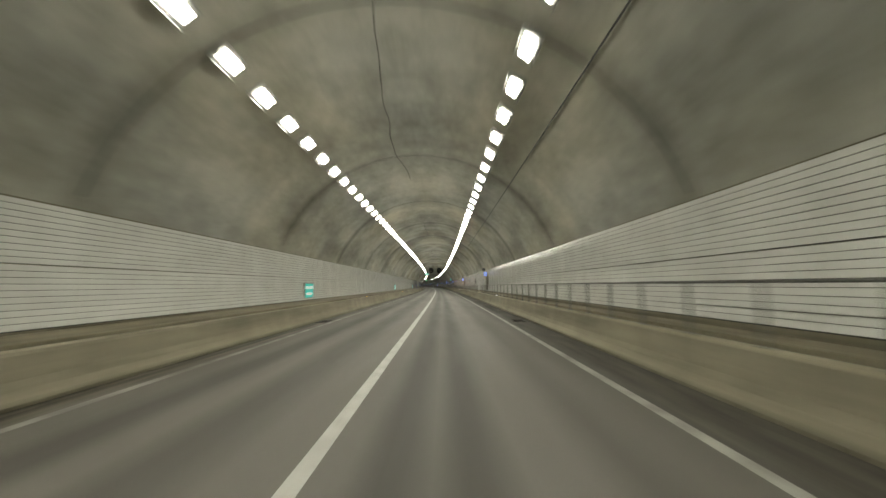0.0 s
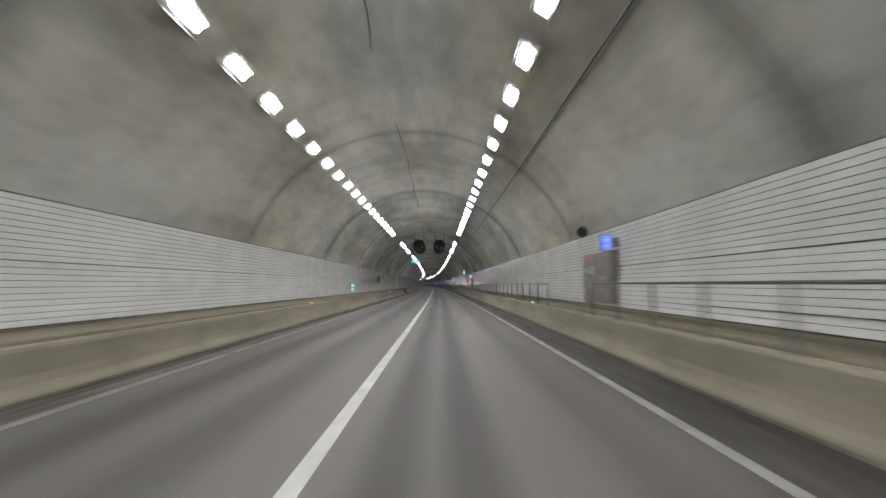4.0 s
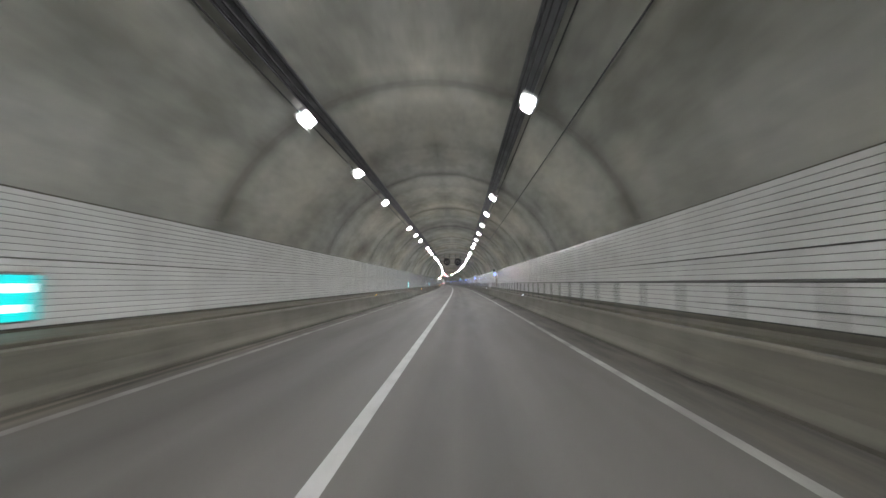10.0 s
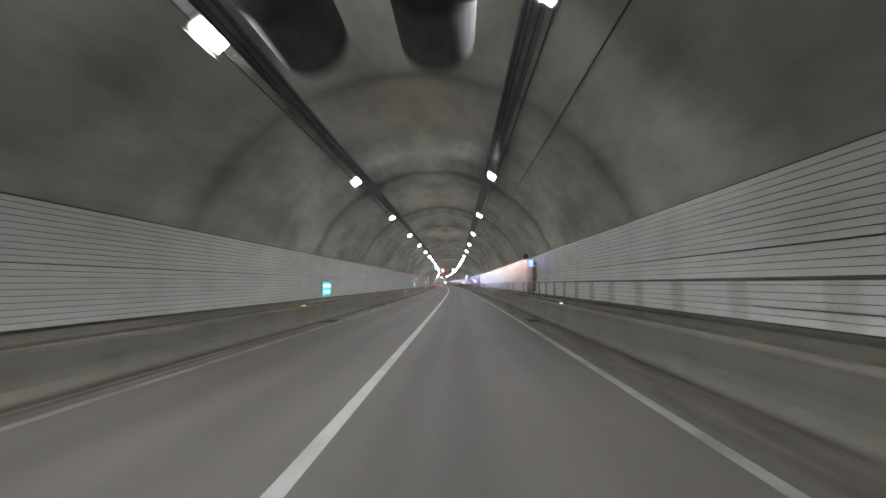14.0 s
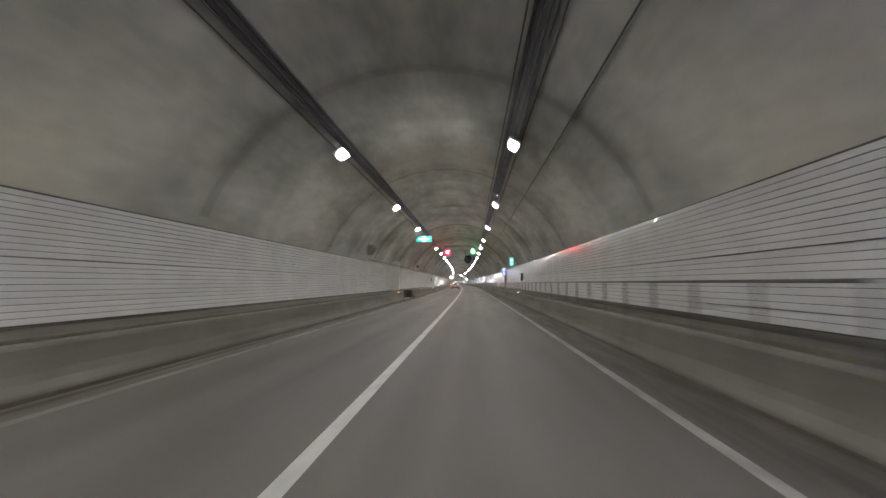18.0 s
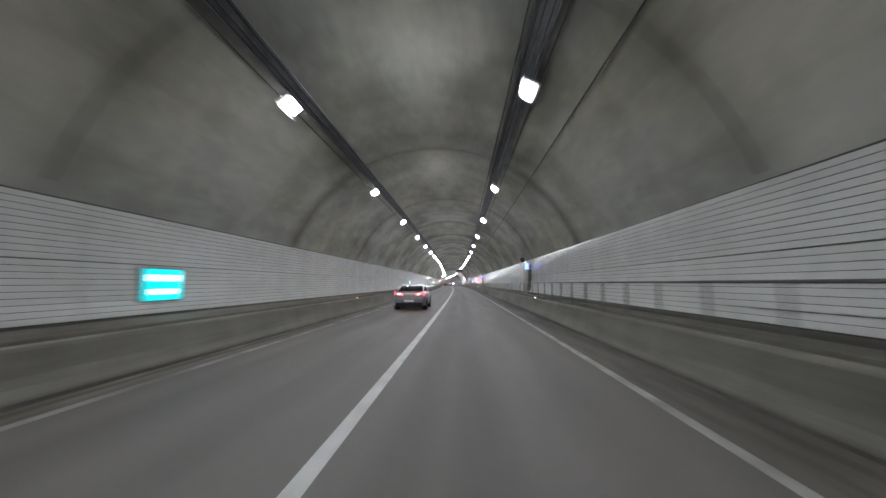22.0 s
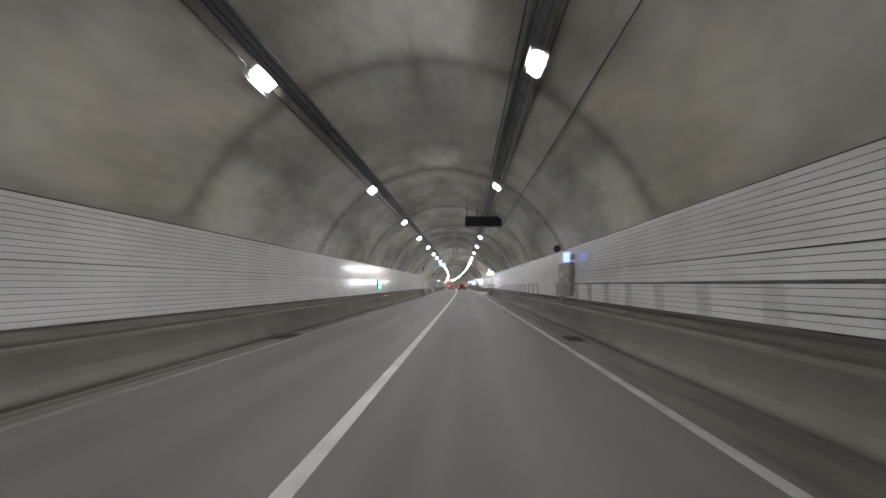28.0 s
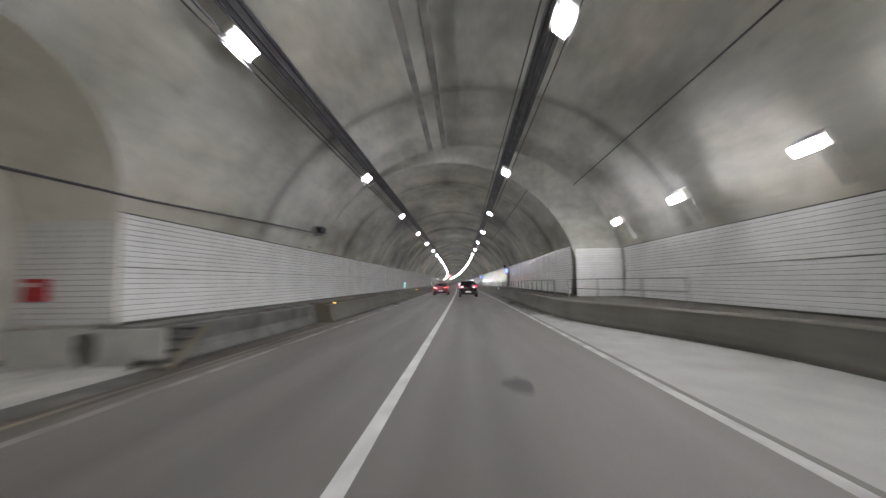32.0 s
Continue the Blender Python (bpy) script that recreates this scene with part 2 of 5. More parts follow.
def kerb_material():
    m = mat("kerb_concrete", (0.27, 0.265, 0.24), 0.85, 0, 0.3)
    n = Net(m)
    blot = n.noise(n.uv(0.12, 1.3), 1.0, 5, 0.6)
    drip = n.noise(n.uv(0.9, 0.4), 1.0, 4, 0.6)
    grain = n.noise(n.uv(9, 9), 1.0, 5, 0.7)
    c = n.ramp(blot, [(0.28, (0.157, 0.15, 0.127)), (0.5, (0.24, 0.23, 0.195)), (0.75, (0.3, 0.287, 0.244))])
    c = n.mix(0.5, c, n.ramp(drip, [(0.35, (0.72, 0.72, 0.72)), (0.6, (1.05, 1.05, 1.05))]), "MULTIPLY")
    c = n.mix(0.5, c, n.ramp(grain, [(0.3, (0.75, 0.75, 0.75)), (0.7, (1.1, 1.1, 1.1))]), "MULTIPLY")
    # the walkways are sootier deeper in the tunnel
    a = n.t.nodes.new("ShaderNodeUVMap")
    sp = n.node("ShaderNodeSeparateXYZ", Vector=a.outputs[0])
    c = n.mix(1.0, c, n.ramp(n.math("MULTIPLY", sp.outputs[0], 0.0016), [(0.2, (1.03, 0.98, 0.88)), (0.32, (0.72, 0.72, 0.73)), (0.76, (0.7, 0.7, 0.71)), (0.86, (0.54, 0.54, 0.54))]), "MULTIPLY")
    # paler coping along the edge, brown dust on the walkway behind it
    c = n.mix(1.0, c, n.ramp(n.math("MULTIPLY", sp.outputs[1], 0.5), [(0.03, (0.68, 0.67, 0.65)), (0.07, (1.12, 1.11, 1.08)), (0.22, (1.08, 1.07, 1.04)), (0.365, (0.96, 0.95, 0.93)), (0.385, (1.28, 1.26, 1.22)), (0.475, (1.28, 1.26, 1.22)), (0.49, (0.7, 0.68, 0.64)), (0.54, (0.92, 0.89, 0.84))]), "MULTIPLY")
    # one damp, sooty stain on the face
    e = n.math("POWER", n.math("DIVIDE", n.math("SUBTRACT", sp.outputs[0], 562.6), 3.0), 2.0)
    e = n.math("ADD", e, n.math("MULTIPLY", n.math("SUBTRACT", n.noise(n.uv(0.5, 2.2), 1.0, 4, 0.6), 0.5), 2.6))
    c = n.mix(0.85, c, n.ramp(e, [(0.3, (0.3, 0.3, 0.3)), (1.0, (1, 1, 1))]), "MULTIPLY")
    n.colour(c)
    n.bump(grain, 0.3, 0.006)
    return m


def panel_material():
    m = mat("white_enamel_panel", (0.68, 0.68, 0.66), 0.3, 0, 0.3)
    n = Net(m)
    rnd = n.t.nodes.new("ShaderNodeObjectInfo").outputs["Random"]
    v = n.obj(0.5, 0.5, 1.0)
    film = n.noise(v, 1.3, 5, 0.65)
    drip = n.noise(n.obj(3.0, 3.0, 0.3), 1.0, 4, 0.6)
    c = n.ramp(film, [(0.3, (0.6, 0.596, 0.572)), (0.55, (0.68, 0.676, 0.652)), (0.8, (0.72, 0.716, 0.692))])
    c = n.mix(0.22, c, n.ramp(drip, [(0.3, (0.65, 0.65, 0.64)), (0.6, (1.03, 1.03, 1.03))]), "MULTIPLY")
    c = n.mix(0.2, c, n.ramp(rnd, [(0.0, (0.85, 0.85, 0.85)), (1.0, (1.08, 1.08, 1.08))]), "MULTIPLY")
    n.colour(c)
    # long, faint waves along the sheet
    wave = n.noise(n.obj(0.0, 1.6, 0.0), 1.0, 1, 0.4)
    n.bump(wave, 1.0, 0.03)
    n.gloss(n.ramp(film, [(0.3, (0.15, 0.15, 0.15)), (0.7, (0.07, 0.07, 0.07))]))
    return m


def worn(name, col, rough=0.5, metal=0.0, scale=6.0, amount=0.5):
    m = mat(name, col, rough, metal)
    n = Net(m)
    a = n.noise(n.obj(1, 1, 1), scale, 5, 0.65)
    lo, hi = [tuple(min(1.0, max(0.0, c * k)) for c in col) for k in (1 - amount, 1 + amount * 0.4)]
    n.colour(n.ramp(a, [(0.3, lo), (0.7, hi)]))
    n.gloss(n.ramp(a, [(0.3, (min(1, rough * 1.25),) * 3), (0.7, (rough * 0.85,) * 3)]))
    n.bump(a, 0.08, 0.003)
    return m


M_LINING = lining_material("lining_concrete")
M_LINING_L = lining_material("lining_concrete_marked", True)
M_ROAD = road_material()
M_KERB = kerb_material()
M_PANEL = panel_material()
M_PAINT = worn("white_road_paint", (0.5, 0.5, 0.47), 0.6, 0, 3.0, 0.3)
M_EDGE = worn("dirty_white_road_paint", (0.36, 0.355, 0.32), 0.7, 0, 2.0, 0.45)
M_EDGEDIRT = worn("grimy_road_paint", (0.26, 0.255, 0.23), 0.75, 0, 1.2, 0.5)
M_LITPLASTER = worn("white_niche_plaster", (0.84, 0.83, 0.79), 0.8, 0, 0.8, 0.08)
M_PLASTER = worn("cream_plaster", (0.64, 0.615, 0.535), 0.85, 0, 0.8, 0.18)
M_DARK = worn("dark_galvanised_tray", (0.19, 0.19, 0.2), 0.7, 0.1, 3.0, 0.4)
M_CABLE = mat("black_cable_sheath", (0.05, 0.05, 0.053), 0.5)
M_JOINT = worn("dark_joint_filler", (0.07, 0.068, 0.06), 0.9, 0, 2.0, 0.4)
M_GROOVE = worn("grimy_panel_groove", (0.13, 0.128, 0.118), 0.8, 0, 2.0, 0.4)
M_CRACK = worn("stained_crown_crack", (0.15, 0.147, 0.132), 0.9, 0, 1.2, 0.5)
M_CHANNEL = worn("grey_leak_channel", (0.25, 0.245, 0.225), 0.8, 0, 1.5, 0.4)
M_STEEL = worn("grey_galvanised_steel", (0.3, 0.3, 0.29), 0.4, 0.7, 8.0, 0.4)
M_RAIL = worn("weathered_rail_steel", (0.13, 0.128, 0.118), 0.45, 0.6, 8.0, 0.4)
M_POST = worn("galvanised_post", (0.17, 0.168, 0.158), 0.5, 0.5, 8.0, 0.4)
M_FAN = worn("sooty_fan_steel", (0.045, 0.045, 0.047), 0.85, 0.0, 4.0, 0.5)
M_BLACK = mat("black_recess", (0.01, 0.01, 0.01), 0.8)
M_CABINET = worn("grey_beige_cabinet_paint", (0.2, 0.186, 0.158), 0.5, 0.1, 5.0, 0.35)
M_REDBOX = worn("red_hydrant_paint", (0.38, 0.02, 0.025), 0.45, 0, 5.0, 0.3)
M_TEXT = mat("white_print", (0.75, 0.75, 0.72), 0.5)
M_NOTICE = worn("greyed_notice_paper", (0.42, 0.41, 0.38), 0.7, 0, 9.0, 0.3)
M_REDMARK = mat("faded_red_mark", (0.42, 0.06, 0.05), 0.5)
M_LAMP = glow("white_led_panel", (0.93, 0.97, 1.0), LAMP_POWER)
M_BAYLAMP = glow("white_bay_led", (0.94, 0.97, 1.0), BAY_POWER)
M_CYAN = glow("cyan_sign_light", (0.0, 0.4, 0.38), 0.8)
M_CYANW = glow("white_sign_light", (0.7, 1.0, 1.0), 0.8)
M_BLUE = glow("blue_sign_light", (0.17, 0.3, 1.0), 0.9)
M_BLUEW = glow("pale_blue_sign_light", (0.35, 0.48, 1.0), 0.9)
M_RED = glow("red_signal_light", (1.0, 0.03, 0.045), 90.0)
M_REDHALO = glow("red_signal_face", (0.9, 0.004, 0.02), 0.9)
M_GREENHALO = glow("green_signal_face", (0.0, 0.5, 0.12), 0.08)
M_GREEN = glow("green_signal_light", (0.05, 1.0, 0.26), 50.0)
M_TAIL = glow("red_tail_light", (1.0, 0.02, 0.03), 6.0)
M_TAILHOT = glow("hot_tail_light", (1.0, 0.55, 0.45), 9.0)
M_BEACON = glow("blue_beacon_light", (0.012, 0.02, 1.0), 20.0)
M_AMBER = glow("amber_stud", (1.0, 0.5, 0.05), 3.0)
M_STUD = glow("white_stud", (0.9, 0.95, 1.0), 2.5)
M_GREYBOX = worn("grey_control_box", (0.16, 0.16, 0.155), 0.5, 0.2, 6.0, 0.3)
M_TYRE = mat("tyre_rubber", (0.015, 0.015, 0.015), 0.8)
M_RIM = worn("alloy_rim", (0.35, 0.35, 0.36), 0.35, 0.9, 8.0, 0.2)
M_GLASS = mat("dark_car_glass", (0.01, 0.011, 0.013), 0.08, 0, 0.6)
M_CARGREY = worn("grey_metallic_paint", (0.2, 0.19, 0.2), 0.3, 0.4, 3.0, 0.12)
M_CARBLACK = worn("black_car_paint", (0.015, 0.015, 0.018), 0.25, 0.2, 3.0, 0.1)
M_CARRED = worn("dark_red_car_paint", (0.16, 0.03, 0.035), 0.28, 0.3, 3.0, 0.1)
M_PLATE = mat("white_plate", (0.7, 0.7, 0.68), 0.4)
M_CHROME = mat("chrome_trim", (0.7, 0.7, 0.7), 0.15, 1.0)
M_GRATE = worn("iron_grate", (0.07, 0.067, 0.06), 0.6, 0.5, 6.0, 0.4)
M_SILL = worn("pale_concrete_sill", (0.46, 0.45, 0.41), 0.85, 0, 1.5, 0.25)
M_DARKCONC = worn("damp_dark_concrete", (0.1, 0.096, 0.085), 0.55, 0, 1.1, 0.6)
M_BAYSLAB = worn("clean_pale_concrete", (0.29, 0.285, 0.262), 0.85, 0, 1.2, 0.12)
M_SLAB = worn("pale_concrete_slab", (0.2, 0.196, 0.18), 0.85, 0, 1.5, 0.3)


# ---- building helpers ----
def part(name, bm, material, parent=None, label="", smooth=False):
    me = bpy.data.meshes.new(name)
    bm.normal_update()
    bm.to_mesh(me)
    bm.free()
    me.materials.append(material)
    if smooth:
        for f in me.polygons:
            f.use_smooth = True
    ob = new(name, me)
    if parent:
        ob.parent = parent
    if label:
        tagged(ob, label)
    return ob


def again(ob, m, parent=None):
    """Another piece on the same mesh."""
    o = new(ob.name.split(".")[0], ob.data)
    o.matrix_basis = m
    o.parent = parent or ob.parent
    return o


def thing(name, label, category, group="", m=None):
    e = new(name)
    e.empty_display_size = 0.2
    tagged(e, label, category, group)
    if m:
        e.matrix_basis = m
    return e


def box(bm, x0, x1, y0, y1, z0, z1, bevel=0.0):
    v = [bm.verts.new((x, y, z)) for x in (x0, x1) for y in (y0, y1) for z in (z0, z1)]
    fs = [bm.faces.new([v[i] for i in q]) for q in ((0, 1, 3, 2), (4, 6, 7, 5), (0, 4, 5, 1), (2, 3, 7, 6), (0, 2, 6, 4), (1, 5, 7, 3))]
    if bevel:
        es = {e for f in fs for e in f.edges}
        bmesh.ops.bevel(bm, geom=list(es), offset=bevel, segments=2, affect="EDGES", profile=0.6)
    return bm


def boxes(*bs):
    bm = bmesh.new()
    for b in bs:
        box(bm, *b)
    return bm


def rod(bm, a, b, r, n=8):
    a, b = Vector(a), Vector(b)
    d = (b - a)
    q = d.to_track_quat("Z", "Y").to_matrix()
    rings = []
    for p in (a, b):
        rings.append([bm.verts.new(p + q @ Vector((r * math.cos(k * math.tau / n), r * math.sin(k * math.tau / n), 0))) for k in range(n)])
    for k in range(n):
        bm.faces.new((rings[0][k], rings[0][(k + 1) % n], rings[1][(k + 1) % n], rings[1][k]))
    bm.faces.new(list(reversed(rings[0])))
    bm.faces.new(rings[1])
    return bm


def lathe(bm, rings, n=24, axis="Y"):
    """rings: (along, radius) pairs; turned round y or z."""
    rows = []
    for a, r in rings:
        row = []
        for k in range(n):
            c, s = r * math.cos(k * math.tau / n), r * math.sin(k * math.tau / n)
            row.append(bm.verts.new((c, a, s) if axis == "Y" else ((c, s, a) if axis == "Z" else (a, c, s))))
        rows.append(row)
    for p, q in zip(rows, rows[1:]):
        for k in range(n):
            bm.faces.new((p[k], p[(k + 1) % n], q[(k + 1) % n], q[k]))
    return bm


def sheet(bm, grid, uvs=None):
    """grid: rows of points; uvs the same shape."""
    lay = bm.loops.layers.uv.verify() if uvs else None
    vs = [[bm.verts.new(p) for p in row] for row in grid]
    for i in range(len(vs) - 1):
        for j in range(len(vs[0]) - 1):
            f = bm.faces.new((vs[i][j], vs[i + 1][j], vs[i + 1][j + 1], vs[i][j + 1]))
            if uvs:
                for l, (a, b) in zip(f.loops, ((i, j), (i + 1, j), (i + 1, j + 1), (i, j + 1))):
                    l[lay].uv = uvs[a][b]
    return bm


def arange(a, b, step):
    n = max(1, int(math.ceil((b - a) / step - 1e-6)))
    return [a + (b - a) * i / n for i in range(n + 1)]


def sweep(bm, profile, a, b, step=4.0, cap=False):
    """Runs a profile of (u, z) along the tunnel from a to b; the sheet's texture runs in metres along and across."""
    ss = arange(a, b, step)
    arc = [0.0]
    for (u0, z0), (u1, z1) in zip(profile, profile[1:]):
        arc.append(arc[-1] + math.hypot(u1 - u0, z1 - z0))
    grid = [[P(s, u, z) for u, z in profile] for s in ss]
    uvs = [[(s, w) for w in arc] for s in ss]
    sheet(bm, grid, uvs)
    if cap:
        for s in (a, b):
            bm.faces.new([bm.verts.new(P(s, u, z)) for u, z in profile])
    return bm


# ---- tunnel shell ----
WALL_L, WALL_R = -5.78, 5.92
CZ, RAD = 0.93, 6.12
BAY_A, BAY_B, BAY_U, BAY_RAD, BAY_CZ = 570.5, 599.8, 1.14, 7.3, 0.5
NICHES = [(133.8, 137.7, 2.85, 3.55), (364.4, 368.7, 2.9, 3.5), (582.0, 588.9, 2.6, 4.9)]
KERB_L, KERB_R = -4.1, 4.7


def arch(side, bay=False, n=18):
    """Profile from the wall's foot to the crown."""
    cu, r, cz = (BAY_U, BAY_RAD, BAY_CZ) if bay else (0.05, RAD, CZ)
    a0 = math.asin((0.0 - cz) / r)
    out = []
    for k in range(n + 1):
        a = a0 + (math.pi / 2 - a0) * k / n
        out.append((cu + side * r * math.cos(a), cz + r * math.sin(a)))
    return out


def niche_top(nb, s):
    a, b, spring, top = nb
    k = (s - (a + b) / 2) / ((b - a) / 2)
    return spring + (top - spring) * math.sqrt(max(0.0, 1 - k * k))


def lining_niche(nb, bay):
    """Left lining over a niche: each column begins at the niche's arch."""
    a, b, spring, top = nb
    cu, r, cz = (BAY_U, BAY_RAD, BAY_CZ) if bay else (0.05, RAD, CZ)
    bm = bmesh.new()
    grid, uvs = [], []
    for s in arange(a, b, (b - a) / 24):
        a0 = math.asin((niche_top(nb, s) - cz) / r)
        row, uv = [], []
        for k in range(15):
            an = a0 + (math.pi / 2 - a0) * k / 14
            row.append(P(s, cu - r * math.cos(an), cz + r * math.sin(an)))
            uv.append((s, r * (an + 0.15)))
        grid.append(row)
        uvs.append(uv)
    sheet(bm, grid, uvs)
    return bm


def structure(name, bm, material, label, category, smooth=False):
    ob = part(name, bm, material, None, label, smooth)
    return tagged(ob, category=category, kind="structure")


# left lining runs between the niches
cuts = [S0] + [v for nb in NICHES for v in nb[:2]] + [S1]
bm = bmesh.new()
for a, b in zip(cuts[0::2], cuts[1::2]):
    pieces = [(a, min(b, BAY_A), False)] if a < BAY_A else []
    if b > BAY_A:
        pieces += [(max(a, BAY_A), min(b, BAY_B), True)] if a < BAY_B else []
        if b > BAY_B:
            pieces += [(max(a, BAY_B), b, False)]
    for c, d, bay in pieces:
        if d - c > 0.01:
            sweep(bm, arch(-1, bay), c, d, 5.0)
structure("lining_left", bm, M_LINING_L, "stained grey concrete tunnel lining with soot marks", "tunnel wall", True)
bm = bmesh.new()
for c, d, bay in ((S0, BAY_A, False), (BAY_A, BAY_B, True), (BAY_B, S1, False)):
    sweep(bm, arch(1, bay), c, d, 5.0)
structure("lining_right", bm, M_LINING, "stained grey concrete tunnel lining, wider along the lay-by", "tunnel wall", True)
for i, nb in enumerate(NICHES):
    structure("lining_over_niche_%d" % (i + 1), lining_niche(nb, nb[0] > BAY_A), M_LINING, "stained concrete lining above the niche arch", "tunnel wall", True)

# the rings where the lay-by's larger arch begins and ends
for s, nm in ((BAY_A, "bay_end_wall_near"), (BAY_B, "bay_end_wall_far")):
    bm = bmesh.new()
    for side in (-1, 1):
        i, o = arch(side, False), arch(side, True)
        sheet(bm, [[P(s, *q) for q in i], [P(s, *q) for q in o]], [[(q[0], q[1]) for q in i], [(q[0], q[1]) for q in o]])
    structure(nm, bm, M_LINING, "concrete face closing the end of the lay-by", "tunnel wall")
# added walls, out of view, close the model where the tunnel would go on
for s, nm in ((S0, "end_wall_behind"), (S1, "end_wall_ahead")):
    structure(nm, boxes((-7, 7, -0.1, 0.1, -0.5, 8)), M_LINING, "unseen added wall closing the modelled stretch of tunnel", "wall").matrix_basis = at(s)

# road
bm = bmesh.new()
ss = arange(S0, S1, 5.0)
us = [-8.2, -6.0, KERB_L, -2, 0, 2, KERB_R, 6.2, 9.0]
sheet(bm, [[P(s, u, 0) for u in us] for s in ss], [[(s, u) for u in us] for s in ss])
structure("road", bm, M_ROAD, "grey concrete tunnel road with darker wheel tracks", "road")
for nm, u, w in (("lane_line", 0.0, 0.17), ("edge_line_left", -3.47, 0.15), ("edge_line_right", 3.68, 0.15)):
    bm = bmesh.new()
    sweep(bm, [(u - w / 2, 0.005), (u + w / 2, 0.005)], S0, S1, 5.0)
    structure(nm, bm, M_PAINT if nm == "lane_line" else M_EDGE if nm == "edge_line_right" else M_EDGEDIRT, "solid white painted line on the road", "road marking")

# walkways with their kerb faces
def walkway_profile(side, foot, top, wall):
    f = abs(foot)
    w = abs(wall) + 0.15
    return [(side * u, z) for u, z in ((f - 0.0, -0.02), (f, 0.05), (f + 0.1, 0.2), (f + 0.14, 0.32), (f + 0.18, top - 0.05), (f + 0.2, top - 0.01), (f + 0.23, top), (f + 0.42, top),
                                      (f + 0.425, top - 0.02), (f + 0.445, top - 0.02), (f + 0.45, top + 0.05), (f + 0.47, top + 0.06), (w - 0.3, top + 0.065), (w, top + 0.075))]


TOP_L, TOP_R = 0.68, 0.73
left_runs, a = [], S0
for nb in NICHES:
    left_runs.append((a, nb[0] - (1.6 if nb is NICHES[1] else 1.0)))
    a = nb[1] - 0.2
left_runs.append((a, S1))
# darker and set-back stretches on both sides of the last niche
last = left_runs[2]
left_runs[2:] = [(last[0], 572.6), (572.6, 578.8), (578.8, last[1]), (left_runs[3][0], 597.0), (597.0, S1)]
for i, (a, b) in enumerate(left_runs):
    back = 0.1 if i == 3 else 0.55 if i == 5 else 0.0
    is_dark = i in (4, 5)
    bm = bmesh.new()
    sweep(bm, walkway_profile(-1, KERB_L - back, TOP_L, WALL_L), a, b, 5.0)
    pr = walkway_profile(-1, KERB_L - back, TOP_L, WALL_L) + [(WALL_L - 0.15, -0.02)]
    for s in (a, b):
        bm.faces.new([bm.verts.new(P(s, u, z)) for u, z in pr])
    if i in (0, 1, 4):
        grid, uvs = [], []
        for k in range(9):
            f = k / 8
            q = 1.0 - 0.62 * f * f * (3 - 2 * f)
            grid.append([P(b + 1.3 * f, u - (0.25 * f if u > -4.9 else 0), z * q) for u, z in pr[:8]] )
            uvs.append([(b + 1.3 * f, 0.1 * j) for j in range(8)])
        sheet(bm, grid, uvs)
        bm.faces.new([bm.verts.new(p) for p in grid[-1]])
    structure("walkway_left_%d" % (i + 1), bm, M_DARKCONC if is_dark else M_KERB, "damp dark stretch of the raised walkway" if is_dark else "raised concrete walkway with a stained kerb face", "walkway")
for i, (a, b) in enumerate(((S0, BAY_A), (BAY_B, S1))):
    bm = bmesh.new()
    sweep(bm, walkway_profile(1, KERB_R, TOP_R, WALL_R), a, b, 5.0)
    pr = walkway_profile(1, KERB_R, TOP_R, WALL_R) + [(WALL_R + 0.15, -0.02)]
    for s in (a, b):
        bm.faces.new([bm.verts.new(P(s, u, z)) for u, z in pr])
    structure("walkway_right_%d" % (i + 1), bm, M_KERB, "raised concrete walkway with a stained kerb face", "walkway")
# pale lay-by surface
bm = bmesh.new()
ss = arange(BAY_A + 0.02, BAY_B - 0.02, 1.0)
sheet(bm, [[P(s, u, 0.004) for u in (3.85, 5.0, 6.95 - 2.0 * max(0.0, (s - 588.0) / 11.0) ** 2)] for s in ss], [[(s, u) for u in (3.85, 5.0, 6.9)] for s in ss])
structure("lay_by_slab", bm, M_BAYSLAB, "pale clean concrete surface of the lay-by", "road")
# lay-by walkway, tapering back to the road edge
bm = bmesh.new()
grid, uvs = [], []
for s in [BAY_A + 0.02 + 2.2 * math.sin(j * math.pi / 20) for j in range(10)] + arange(BAY_A + 2.22, BAY_B - 0.02, 1.0):
    k = min(1, max(0, (s - 588.0) / 11.0))
    f = 6.9 - (6.9 - KERB_R) * k * k * (3 - 2 * k)
    # rounded nose where the road's walkway ends
    q = min(1.0, (s - BAY_A) / 2.22)
    f = min(f, KERB_R + 0.12 + (6.78 - KERB_R) * (1 - math.sqrt(max(0.0, 1 - q * q))))
    pr = [(f, -0.02), (f + 0.03, 0.1), (f + 0.06, 0.7), (f + 0.12, 0.75), (f + 0.4, 0.75), (8.35, 0.77)]
    grid.append([P(s, *q) for q in pr])
    uvs.append([(s, 0), (s, 0.1), (s, 0.7), (s, 0.8), (s, 1.1), (s, 2.5)])
sheet(bm, grid, uvs)
structure("walkway_lay_by", bm, M_KERB, "raised concrete walkway round the lay-by", "walkway")

